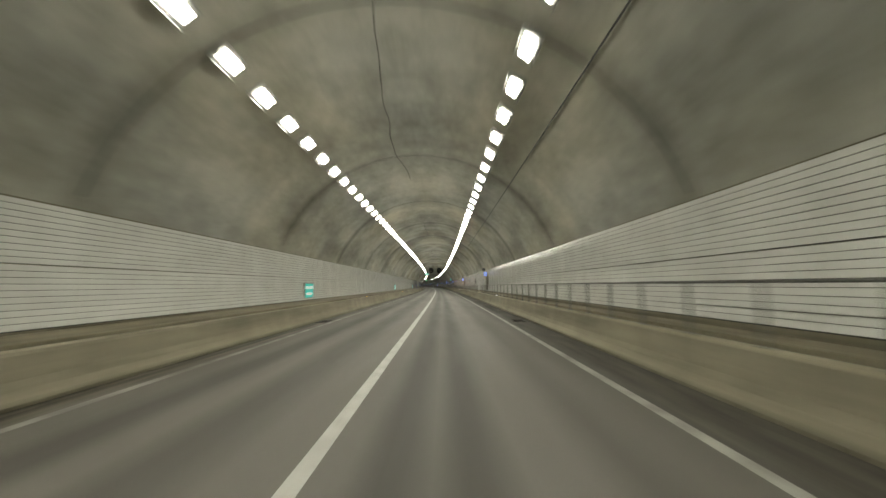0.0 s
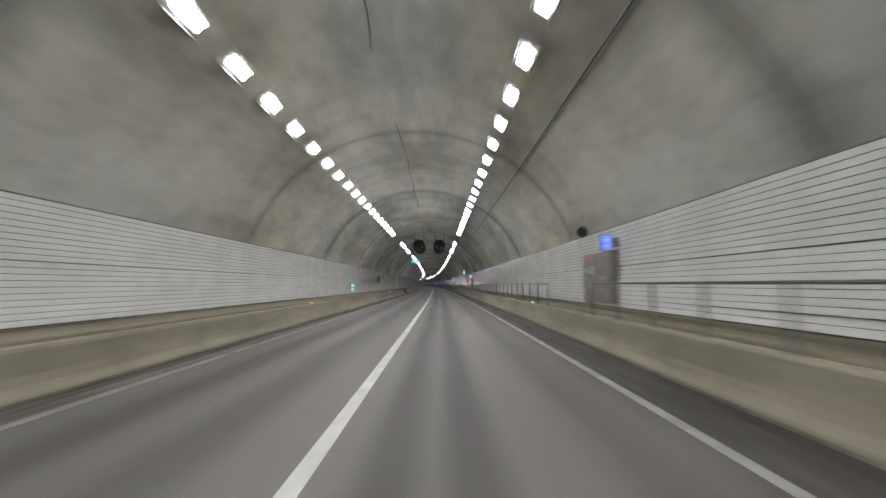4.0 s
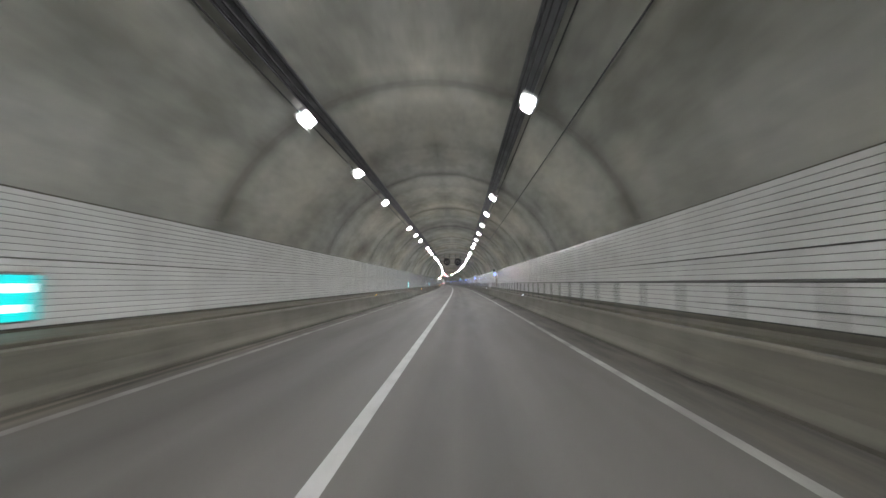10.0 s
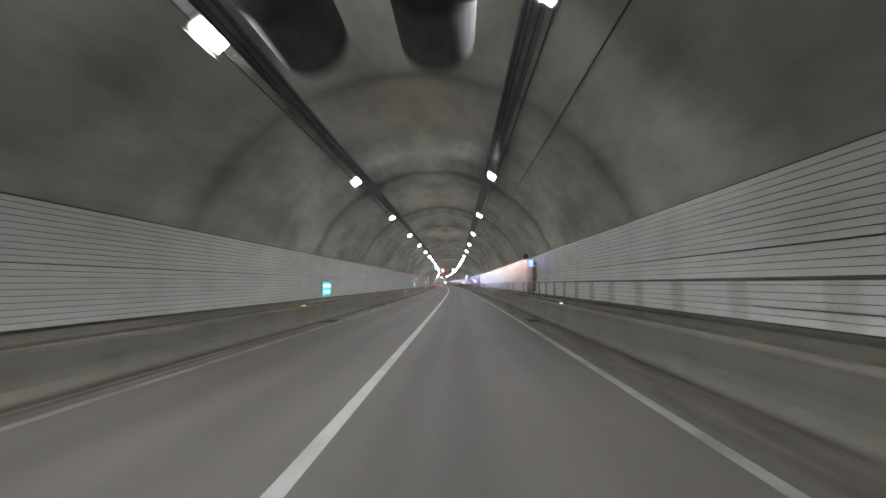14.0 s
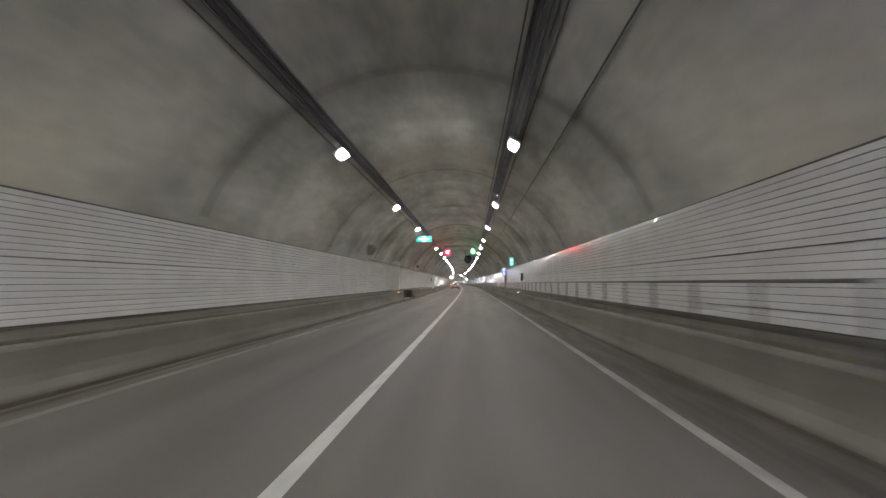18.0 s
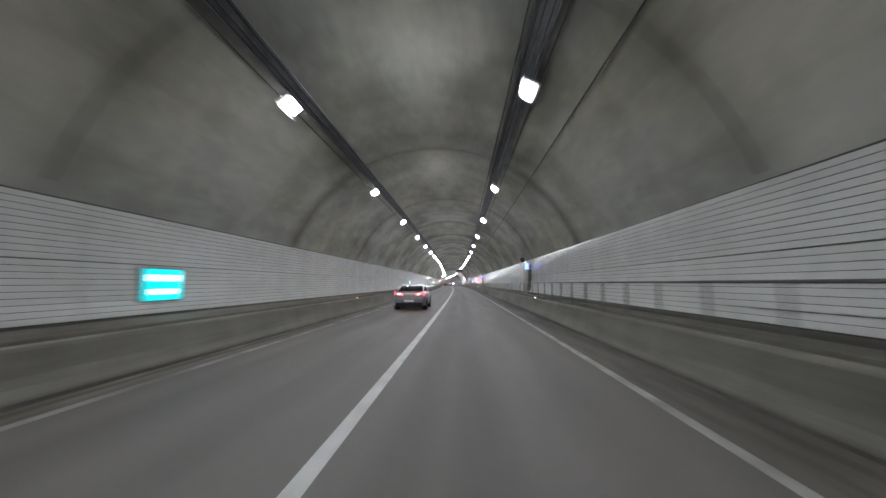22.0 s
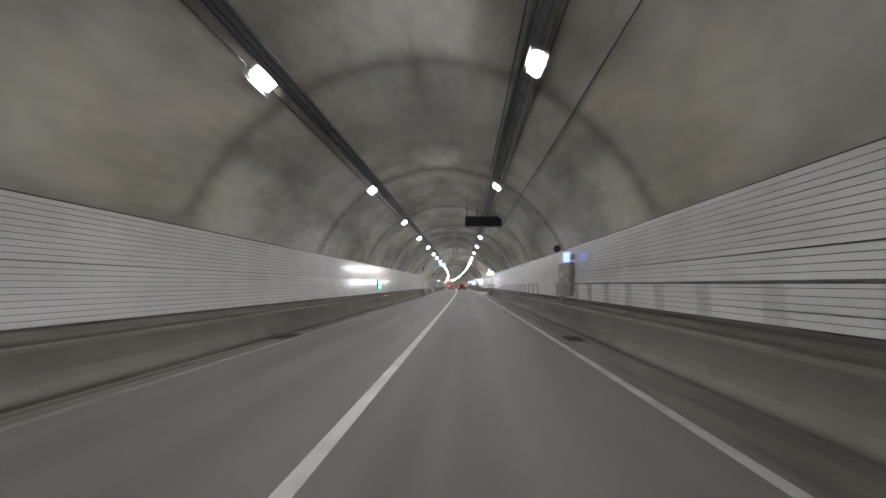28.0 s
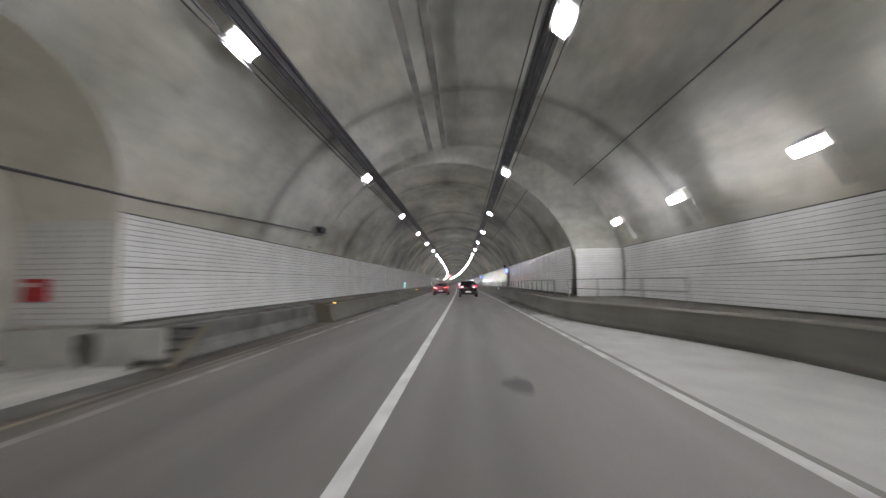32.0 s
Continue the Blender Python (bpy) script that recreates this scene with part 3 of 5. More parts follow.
# ---- niches on the left side ----
for i, nb in enumerate(NICHES):
    BACK_U = (-7.3, -7.6, -7.8)[i]
    # white plaster in the second niche, extra pale in place of light inside it
    plaster = M_LITPLASTER if i == 1 else M_PLASTER
    a, b, spring, top = nb
    bay = a > BAY_A
    cu, r, cz = (BAY_U, BAY_RAD, BAY_CZ) if bay else (0.05, RAD, CZ)

    def edge(z):
        return cu - math.sqrt(r * r - (z - cz) ** 2)

    root = thing("cross_passage_niche", "arched plastered recess in the tunnel wall with pale worn base", "niche", "cross passage niches")
    tagged(root, kind="structure")
    ss = arange(a, b, (b - a) / 24)
    bm = bmesh.new()
    sheet(bm, [[P(s, edge(niche_top(nb, s)), niche_top(nb, s)), P(s, BACK_U, niche_top(nb, s))] for s in ss])
    part("vault", bm, plaster, root, "curved plaster soffit", True)
    bm = bmesh.new()
    sheet(bm, [[P(s, BACK_U, -0.02), P(s, BACK_U, niche_top(nb, s) + 0.02)] for s in ss])
    part("back_wall", bm, plaster, root, "cream plaster back wall")
    for s in (a, b):
        bm = bmesh.new()
        zs = arange(-0.02, spring, 0.4)
        sheet(bm, [[P(s, edge(z), z), P(s, BACK_U, z)] for z in zs])
        part("jamb", bm, plaster, root)
    bm = bmesh.new()
    lip = -4.68 if i == 2 else KERB_L - 0.15
    sheet(bm, [[P(s, u, 0.03) for u in (BACK_U, -5.6, lip)] for s in (a - 1.0, (a + b) / 2, b - 0.2)])
    part("threshold_slab", bm, M_SILL, root, "pale worn concrete threshold")
    bm = boxes((-0.03, 0.03, 0, b - a - 0.1, 0, 0.09))
    sill = part("dark_sill", bm, M_JOINT, root)
    sill.matrix_basis = at(a + 0.05, BACK_U + 0.12 if i == 2 else -6.1, 0.03)
    if i == 2:
        # silted gutter in front of the slab, and a dark mark on the base wall
        bm = bmesh.new()
        random.seed(5)
        sheet(bm, [[P(s, -4.7 + random.uniform(-0.05, 0.02), 0.028), P(s, -4.45, 0.012), P(s, -4.22 + random.uniform(-0.03, 0.05), 0.006)] for s in arange(a - 1.0, b - 0.1, 0.35)])
        part("silted_gutter", bm, M_DARKCONC, root, "dark silt in the gutter")
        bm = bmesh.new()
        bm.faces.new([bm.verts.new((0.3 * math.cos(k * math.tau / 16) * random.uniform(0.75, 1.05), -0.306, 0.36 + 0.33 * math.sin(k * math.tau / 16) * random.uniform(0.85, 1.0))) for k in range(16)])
        o = part("damp_mark", bm, M_DARKCONC, root, "dark mark on the base wall")
        o.matrix_basis = at(b) @ Matrix.Translation((-6.0, 0, 0))
    # double leaf door outline in the back wall
    bm = boxes((0.0, 0.04, 0, (b - a) * 0.55, 0, 2.15))
    door = part("steel_door", bm, plaster, root, "cream painted steel door")
    door.matrix_basis = at(a + (b - a) * 0.2, BACK_U + 0.002, 0.05)
    # ribbed facing and the hydrant box on the far side
    if i < 2:
        rib = part("plaster_facing", boxes((BACK_U + 0.08, -5.8, b - 0.05, b - 0.004, 0.78, 2.9, 0.012)), plaster, root, "smooth plastered side")
    else:
        bm = bmesh.new()
        for k in range(20):
            box(bm, BACK_U + 0.08, -5.8, b - 0.05, b - 0.004, 0.78 + k * 0.1062, 0.878 + k * 0.1062)
        rib = part("ribbed_facing", bm, M_PANEL, root, "white ribbed wall cladding")
    rib.matrix_basis = at(b) @ Matrix.Translation((0, -b, 0))
    o = part("rib_backing", boxes((BACK_U + 0.08, -5.8, -0.018, -0.005, 0.78, 2.9)), M_JOINT, root)
    o.matrix_basis = at(b)
    o = part("base_wall", boxes((BACK_U + 0.06, (-5.25, -5.25, -4.5)[i], -0.3, -0.21, 0.0, 0.71)), M_SILL, root, "worn base wall of the recess")
    o.matrix_basis = at(b)
    for s, y in ((a, -0.04), (b, 0.0)):
        o = part("end_cap", boxes((-6.05, -5.7, y, y + 0.04, 0.7, 2.93)), plaster, root, "cream end cap closing the panel edge")
        o.matrix_basis = at(s)
    steps = thing("walkway_steps", "short flight of dark steps up to the walkway", "steps", "walkway steps", at(b - (1.25 if i < 2 else 0.5), KERB_L - 0.52, 0.0))
    for k in range(4):
        part("tread", boxes((-0.32, 0.32, k * 0.25, k * 0.25 + 0.28, 0.17 * (k + 1) - 0.05, 0.17 * (k + 1), 0.006)), M_GRATE, steps, "dark steel tread")
    for x in (-0.34, 0.32):
        bm = bmesh.new()
        v = [bm.verts.new((x + dx, y, z)) for dx in (0, 0.02) for y, z in ((0, 0.0), (0.2, 0.0), (1.15, 0.6), (1.15, 0.72), (1.0, 0.72), (0, 0.12))]
        bm.faces.new(v[:6])
        bm.faces.new(list(reversed(v[6:])))
        for k in range(6):
            bm.faces.new((v[k], v[6 + k], v[6 + (k + 1) % 6], v[(k + 1) % 6]))
        part("stringer", bm, M_KERB, steps)
    hyd = thing("hydrant_box", "small red fire hydrant box on the niche side", "hydrant box", "hydrant boxes", at(b - 0.05, (-6.45, -6.85, -7.25)[i], 1.2))
    part("case", boxes((-0.2, 0.2, -0.16, 0, 0.02, 0.46, 0.02)), M_REDBOX, hyd)
    part("door", boxes((-0.175, 0.175, -0.175, -0.162, 0.045, 0.435, 0.005)), M_REDBOX, hyd)
    part("notice", boxes((-0.1, 0.1, -0.181, -0.177, 0.3, 0.38)), M_TEXT, hyd, "white plain notice bar")

# ---- ribbed white wall panels ----
PITCH, RIBS = 0.1062, 10
FACE_L, FACE_R = -5.645, 5.7
Z_L, Z_R = 0.797, 0.915
h = RIBS * PITCH


def hollow(z):
    """How far the cladding stands back at a height over its foot: a flared skirt, a slight lean, then nearly upright."""
    return 0.2 * min(z, 0.32) + 0.07 * max(0.0, min(z, 1.07) - 0.32) - 0.03 * max(0.0, z - 1.07)


tier_data = []
for tier in (0, 1):
    foot = tier * (h + 0.014)
    prof = [(0.03, 0.0)]
    for k in range(RIBS):
        z = k * PITCH
        prof += [(0.003, z + 0.001), (0.004, z + 0.0085), (-0.009, z + 0.0095), (-0.012, z + 0.013), (-0.012, z + PITCH - 0.006), (-0.009, z + PITCH - 0.001), (0.003, z + PITCH - 0.0005)]
    prof += [(0.03, h)]
    bm = bmesh.new()
    sheet(bm, [[Vector((x + hollow(foot + z), y, z)) for x, z in prof] for y in (0.003, 9.997)])
    one = part("wall_panel", bm, M_PANEL)
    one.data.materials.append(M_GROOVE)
    # within a rib, the strip between its second and third point is the groove's floor, coloured darker
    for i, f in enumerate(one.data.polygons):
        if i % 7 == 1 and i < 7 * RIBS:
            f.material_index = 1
    tier_data.append(one.data)
    bpy.data.objects.remove(one)


def panels(root, a, b, u, z, side):
    ss = arange(a, b, 10.0)
    for s0, s1 in zip(ss, ss[1:]):
        p, q = P(s0, u), P(s1, u)
        ang = math.atan2(-(q.x - p.x), q.y - p.y)
        fall = math.atan2(q.z - p.z, math.hypot(q.x - p.x, q.y - p.y))
        for tier in (0, 1):
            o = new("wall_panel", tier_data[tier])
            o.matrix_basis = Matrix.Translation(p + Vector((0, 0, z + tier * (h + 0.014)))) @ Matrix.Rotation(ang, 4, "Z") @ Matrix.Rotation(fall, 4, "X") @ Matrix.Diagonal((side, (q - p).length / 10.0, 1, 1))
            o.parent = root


def coping(root, a, b, u, z, side):
    bm = bmesh.new()
    t = z + 2 * h + 0.014
    u += side * hollow(t - z)
    sweep(bm, [(u - side * 0.013, t - 0.012), (u - side * 0.013, t + 0.018), (u + side * 0.035, t + 0.03)], a, b, 5.0)
    part("coping", bm, M_KERB, root, "grey-white edge trim")
    u -= side * hollow(t - z)
    bm = bmesh.new()
    sweep(bm, [(u + side * 0.02, z - 0.14), (u + side * 0.02, z - 0.012)], a, b, 5.0)
    part("plinth", bm, M_KERB, root, "narrow concrete plinth under the panels")
    bm = bmesh.new()
    sweep(bm, [(u + side * 0.01, z - 0.013), (u + side * 0.012, z + 0.004)], a, b, 5.0)
    part("foot_joint", bm, M_JOINT, root, "dark joint at the panel foot")
    bm = bmesh.new()
    sweep(bm, [(u + side * 0.004, z - 0.135), (u - side * 0.03, z - 0.133)], a, b, 5.0)
    part("floor_joint", bm, M_JOINT, root, "dark joint along the walkway")


wl = tagged(new("panel_wall_left"), "white ribbed enamel wall cladding, dusty and glossy", "wall cladding", kind="structure")
wr = tagged(new("panel_wall_right"), "white ribbed enamel wall cladding, dusty and glossy", "wall cladding", kind="structure")
for a, b in zip(cuts[0::2], cuts[1::2]):
    panels(wl, a, b, FACE_L, Z_L, -1)
    coping(wl, a, b, FACE_L, Z_L, -1)
for a, b in ((S0, BAY_A), (BAY_B, S1)):
    panels(wr, a, b, FACE_R, Z_R, 1)
    coping(wr, a, b, FACE_R, Z_R, 1)
panels(wr, BAY_A + 0.2, BAY_B - 0.2, 7.93, 0.8, 1)
coping(wr, BAY_A + 0.2, BAY_B - 0.2, 7.93, 0.8, 1)
for k in range(20):
    o = part("end_panel", boxes((5.95, 7.96, -0.05, -0.004, 0.8 + k * PITCH, 0.8 + k * PITCH + 0.097)), M_PANEL, wr)
    o.matrix_basis = at(BAY_B)

# ---- lining joints ----
jl = tagged(new("lining_joints"), "dark sooty construction joints across the lining", "joint", kind="structure")
s = 8.3 - 9.45 * 4
while s < 1070:
    bay = BAY_A < s < BAY_B
    bm = bmesh.new()
    for side in (-1, 1):
        pr = [q for q in arch(side, bay, 26) if q[1] > 2.95]
        cu, r, cz = (BAY_U, BAY_RAD, BAY_CZ) if bay else (0.05, RAD, CZ)
        pr = [(cu + (u - cu) * (1 - 0.01 / r), cz + (z - cz) * (1 - 0.01 / r)) for u, z in pr]
        sheet(bm, [[P(s + d, *q) for q in pr] for d in (-0.045, 0.045)])
    inside = any(nb[0] - 0.3 < s < nb[1] + 0.3 for nb in NICHES)
    if inside:
        bm.free()
    else:
        part("joint", bm, M_CRACK, jl)
    s += 9.45

# ---- lamps ----
knots = ((-20, -24.98), (0, 8.72), (6, 18.24), (11, 26.09), (17, 35.45), (22, 44.25), (27, 51.76), (33, 60.97), (37, 67.69), (60, 106.44))
dense = [float(np.interp(k, [q[0] for q in knots], [q[1] for q in knots])) for k in range(-20, 61)]
left = dense + [114.7, 116.6, 118.7, 123.2, 125.3, 127.4, 135.4, 141.4, 146.1, 151.4, 156.8, 162, 167, 172, 177.4, 187.8, 193.4, 199.5, 210.3, 215.5, 220.3, 229.8, 234.7, 239.7, 249.8,
                255.2, 260, 270.6, 280.6, 291, 301.3, 311.5, 321.7, 332.2, 342.8, 353.2, 363.2, 372.6, 381.3, 390.1, 399.2, 408.6, 418.0, 427.5, 437.1, 447.1, 457, 467.3, 477.5, 487.4]
right = [s - 0.45 for s in dense] + [114.3, 116.4, 118.5, 123.2, 125.3, 127.4, 134.1, 136, 140.9, 145.7, 150.9, 156.2, 161.3, 166.6, 171.5, 177, 182.3, 187.1, 198.5, 203.6, 209, 214.3,
                                     219.6, 224.5, 229.2, 238.8, 243.7, 248.7, 259]
right += [s - 0.5 for s in left if s > 265]
more = [497.7, 507.5, 517.4, 528, 538.4, 548.5, 558.5, 568.6, 578.6, 588.6, 598.5] + [608.7 + 10.05 * k for k in range(46)]
left, right = left + more, right + [s - 0.3 for s in more]
proto = thing("tunnel_lamp", "white LED tunnel lamp under the cable tray", "lamp", "ceiling lamps")
part("housing", boxes((-0.23, 0.23, -0.36, 0.36, 0.02, 0.12, 0.02)), M_STEEL, proto, "grey metal lamp housing")
part("light_panel", boxes((-0.14, 0.14, -0.215, 0.215, -0.02, 0.018, 0.008)), M_LAMP, proto, "glowing white light panel")
# visors added to cut the light on the lining beside each lamp
part("visor", boxes((-0.235, -0.222, -0.36, 0.36, -0.1, 0.05), (0.222, 0.235, -0.36, 0.36, -0.012, 0.05)), M_STEEL, proto, "grey edge visors added to keep light off the lining")
part("bracket", boxes((-0.18, 0.18, -0.03, 0.03, 0.12, 0.24)), M_STEEL, proto)
LAMP_Z = 6.02
first = True
for u, lean, row in ((-3.17, 38, left), (2.76, -36, right)):
    for s in row:
        m = at(s, u, LAMP_Z) @ Matrix.Rotation(radians(-lean), 4, "Y") @ Matrix.Rotation(0 if u < 0 else math.pi, 4, "Z")
        if first:
            proto.matrix_basis = m
            first = False
        else:
            copy_thing(proto, m)

# ---- cable trays, conduits and the loose cable ----
TRAY_A = 104.0
def tube_along(bm, u, z, r, a, b, step=5.0, n=6):
    ss = arange(a, b, step)
    sheet(bm, [[P(s, u + r * math.cos(k * math.tau / n), z + r * math.sin(k * math.tau / n)) for k in range(n + 1)] for s in ss])


for u, side in ((-2.92, -1), (2.74, 1)):
    t = thing("cable_tray", "long dark cable tray fixed under the lining", "cable tray", "cable trays")
    a = math.asin((u - 0.05) / RAD)
    half = 0.19 if side < 0 else 0.22
    bm = bmesh.new()
    pr = []
    for w, d in ((-half, 0.04), (-half, 0.14), (-half + 0.02, 0.14), (-half + 0.02, 0.06), (half - 0.02, 0.06), (half - 0.02, 0.14), (half, 0.14), (half, 0.04)):
        r = RAD - d
        aa = a + w / RAD
        pr.append((0.05 + r * math.sin(aa), CZ + r * math.cos(aa)))
    sweep(bm, pr, 124.0 if side < 0 else 122.0, 1070.0, 5.0)
    part("tray", bm, M_DARK, t, "dark galvanised tray")
    for w in (-0.14, -0.03, 0.12):
        bm = bmesh.new()
        aa = a + w / RAD
        tube_along(bm, 0.05 + (RAD - 0.1) * math.sin(aa), CZ + (RAD - 0.1) * math.cos(aa), 0.02, 122.0, 1070, 10.0)
        part("tray_cable", bm, M_CABLE, t, "black cable lying in the tray", True)
    for w, c, d in ((-0.4, TRAY_A, 552.0), (-0.46, 548.0, 1070.0), (-0.58, 548.0, 1070.0)) if side < 0 else ((0.36, TRAY_A, 1070.0), (-0.34, 300.0, 1070.0)):
        bm = bmesh.new()
        aa = a + w / RAD
        tube_along(bm, 0.05 + (RAD - 0.05) * math.sin(aa), CZ + (RAD - 0.05) * math.cos(aa), 0.02, c, d, 10.0)
        part("conduit", bm, M_CABLE, t, "thin dark conduit beside the tray", True)
aa = math.asin((3.92 - 0.05) / RAD)
bm = bmesh.new()
for c, d in ((S0, BAY_A), (BAY_B, 1070.0)):
    tube_along(bm, 0.05 + (RAD - 0.06) * math.sin(aa), CZ + (RAD - 0.06) * math.cos(aa), 0.022, c, d, 5.0)
tube_along(bm, 6.0, 5.84, 0.022, BAY_A, BAY_B, 5.0)
tagged(part("antenna_cable", bm, M_CABLE, None, "black leaky antenna cable clipped along the lining", True), category="cable")

# ---- crack and leak channels along the crown ----
random.seed(5)
s = S0
while s < 130:
    run = random.uniform(9, 22)
    bm = bmesh.new()
    grid = []
    ph = random.uniform(0, 50)
    for q in arange(s, s + run, 0.5):
        u = -0.45 + 0.55 * noise.noise((q * 0.09 + ph, 3.1, 0)) + 0.12 * noise.noise((q * 0.6, 7.7, 0))
        w = 0.012 + 0.03 * abs(noise.noise((q * 0.35, 1.3, 0)))
        z = CZ + math.sqrt(RAD ** 2 - (u - 0.05) ** 2) - 0.012
        grid.append([P(q, u - w, z), P(q, u + w, z)])
    sheet(bm, grid)
    part("crown_crack", bm, M_CRACK, jl, "faint dark wandering crack along the crown")
    s += run + random.uniform(3, 16)
for u in (-0.5, 0.12):
    for c, d, r, cu, cz in ((561.0, BAY_A, RAD, 0.05, CZ), (BAY_A, BAY_B, BAY_RAD, BAY_U, BAY_CZ)):
        bm = bmesh.new()
        z0, z1 = [cz + math.sqrt(r * r - (v - cu) ** 2) for v in (u - 0.11, u + 0.11)]
        sweep(bm, [(u - 0.11, z0 + 0.01), (u - 0.1, z0 - 0.03), (u + 0.1, z1 - 0.03), (u + 0.11, z1 + 0.01)], c, d, 5.0)
        part("leak_channel", bm, M_CHANNEL, jl, "grey leak drain channel along the crown")

# ---- handrails on the right walkway ----
BLUE = [41.9, 80.3, 126.1, 175.9, 228.0, 276.5, 328.8, 377.83, 424.7, 474.9, 526.0, 624.0, 674.0]
post_bm = bmesh.new()
box(post_bm, -0.02, 0.02, -0.02, 0.02, 0, 0.79)
box(post_bm, -0.06, 0.06, -0.06, 0.06, 0, 0.012)
post = part("post", post_bm, M_POST)
post_data = post.data
bpy.data.objects.remove(post)
stops = [S0] + [v for s in BLUE if s < BAY_A for v in (s - 0.2, s + 4.2)] + [BAY_A - 0.3]
runs = list(zip(stops[0::2], stops[1::2])) + [(BAY_B + 0.2, 623.5), (628.2, 673.5)]
for a, b in runs:
    t = thing("handrail", "weathered grey steel handrail with thin posts on the walkway edge", "handrail", "walkway handrails", at(a, KERB_R + 0.3, TOP_R))
    inv = t.matrix_basis.inverted()
    ss = arange(a, b, 1.5)
    for s in ss:
        o = new("post", post_data)
        o.parent = t
        o.matrix_basis = inv @ at(s, KERB_R + 0.3, TOP_R)
    for nm, zz, rr in (("top_rail", 0.8, 0.023),):
        bm = bmesh.new()
        tube_along(bm, KERB_R + 0.3, TOP_R + zz, rr, a, b, 6.0, 8)
        o = part(nm, bm, M_RAIL, t, "", True)
        o.matrix_basis = inv
t = thing("handrail", "pale steel railing at the end of the lay-by walkway", "handrail", "walkway handrails", at(592.6, 6.55, 0.75))
for x, y in ((0.35, 0.0), (0.1, 2.2), (-0.6, 4.4), (-1.2, 6.3)):
    bm = bmesh.new()
    rod(bm, (x, y, 0), (x, y, 0.78), 0.025)
    part("post", bm, M_STEEL, t)
for nm, zz in (("middle_rail", 0.4), ("top_rail", 0.78)):
    for p, q in (((0.35, 0.0), (0.1, 2.2)), ((0.1, 2.2), (-0.6, 4.4)), ((-0.6, 4.4), (-1.2, 6.3))):
        bm = bmesh.new()
        rod(bm, (*p, zz), (*q, zz), 0.022)
        part(nm, bm, M_STEEL, t)

# ---- emergency cabinets with blue lit signs ----
def cabinet(s, double, wall=5.79):
    t = thing("emergency_cabinet", "grey-beige emergency hydrant cabinet fixed to the ribbed wall", "cabinet", "emergency cabinets", at(s, wall, 0.0))
    part("body", boxes((-0.2, 0.11, 0.0, 2.1, 1.0, 2.42, 0.015)), M_CABINET, t)
    for y in (0.05, 1.07):
        d = part("door", boxes((-0.222, -0.203, y, y + 0.97, 1.06, 2.36, 0.006)), M_CABINET, t)
        part("handle", boxes((-0.25, -0.224, y + 0.42, y + 0.55, 1.66, 1.7, 0.004)), M_STEEL, d, "small steel handle")
    part("red_mark", boxes((-0.228, -0.2235, 1.3, 1.75, 2.16, 2.26)), M_REDMARK, t, "faded red plain bar")
    part("notice", boxes((-0.228, -0.2235, 1.15, 1.4, 1.8, 2.05)), M_NOTICE, t, "white notice sheet")
    part("notice", boxes((-0.228, -0.2235, 1.6, 1.85, 1.85, 2.0)), M_NOTICE, t, "white notice sheet")
    part("foot_plinth", boxes((-0.19, 0.0, 1.62, 2.1, 0.77, 0.995, 0.01)), M_CABINET, t)
    for k in range(2 if double else 1):
        z = 2.4 + 0.47 * k
        sg = thing("emergency_sign", "square blue lit emergency telephone sign on a wall bracket", "sign", "emergency signs", at(s - 0.05, wall - 0.33, z))
        part("case", boxes((-0.14, 0.14, -0.02, 0.06, 0, 0.42, 0.01)), M_GREYBOX, sg)
        part("face", boxes((-0.128, 0.128, -0.026, -0.0215, 0.015, 0.405)), M_BLUE, sg, "glowing blue sign face")
        part("symbol", boxes((-0.06, 0.06, -0.031, -0.027, 0.24, 0.31), (-0.08, 0.08, -0.031, -0.027, 0.1, 0.13)), M_BLUEW, sg, "pale plain symbol bars")
        part("bracket", boxes((0.14, 0.42, 0.0, 0.04, 0.1, 0.34)), M_STEEL, sg)
    horn = thing("loudspeaker", "dark horn loudspeaker fixed above the wall panels", "loudspeaker", "loudspeakers", at(s + 2.05, wall - 0.27, 3.14))
    bm = bmesh.new()
    lathe(bm, [(-0.16, 0.17), (-0.155, 0.18), (-0.1, 0.13), (0.02, 0.07), (0.12, 0.06), (0.16, 0.02)], 18)
    part("horn", bm, M_GREYBOX, horn, "", True)
    bm = bmesh.new()
    lathe(bm, [(-0.15, 0.165), (-0.13, 0.0001)], 18)
    part("mouth", bm, M_FAN, horn)
    bm = bmesh.new()
    rod(bm, (0, 0.05, 0), (0.2, 0.05, 0.02), 0.02)
    part("bracket", bm, M_STEEL, horn)


for s in BLUE:
    cabinet(s, abs(s - 175.9) < 1 or abs(s - 377.83) < 1)
cabinet(576.2, True, 7.97)

# ---- cyan evacuation signs low on the left wall ----
def wall_sign(s):
    t = thing("evacuation_sign", "cyan lit evacuation distance sign on the ribbed wall", "sign", "evacuation signs", at(s, FACE_L - 0.055, 1.06 if 400 < s < 600 else 0.88))
    part("case", boxes((-0.1, 0.06, -0.62, 0.62, 0, 0.76, 0.012)), M_STEEL, t)
    part("face", boxes((0.062, 0.068, -0.59, 0.59, 0.03, 0.73)), M_CYAN, t, "glowing cyan sign face")
    part("print", boxes((0.069, 0.073, -0.5, -0.1, 0.46, 0.6), (0.069, 0.073, 0.0, 0.5, 0.46, 0.6), (0.069, 0.073, -0.42, 0.42, 0.16, 0.28)), M_CYANW, t, "white plain print bars")


for s in (21.4, 59.6, 100.8, 182.6, 229.9, 274.3, 320.7, 407.78, 451.3, 496.5, 541.6, 627.0, 672.0):
    wall_sign(s)

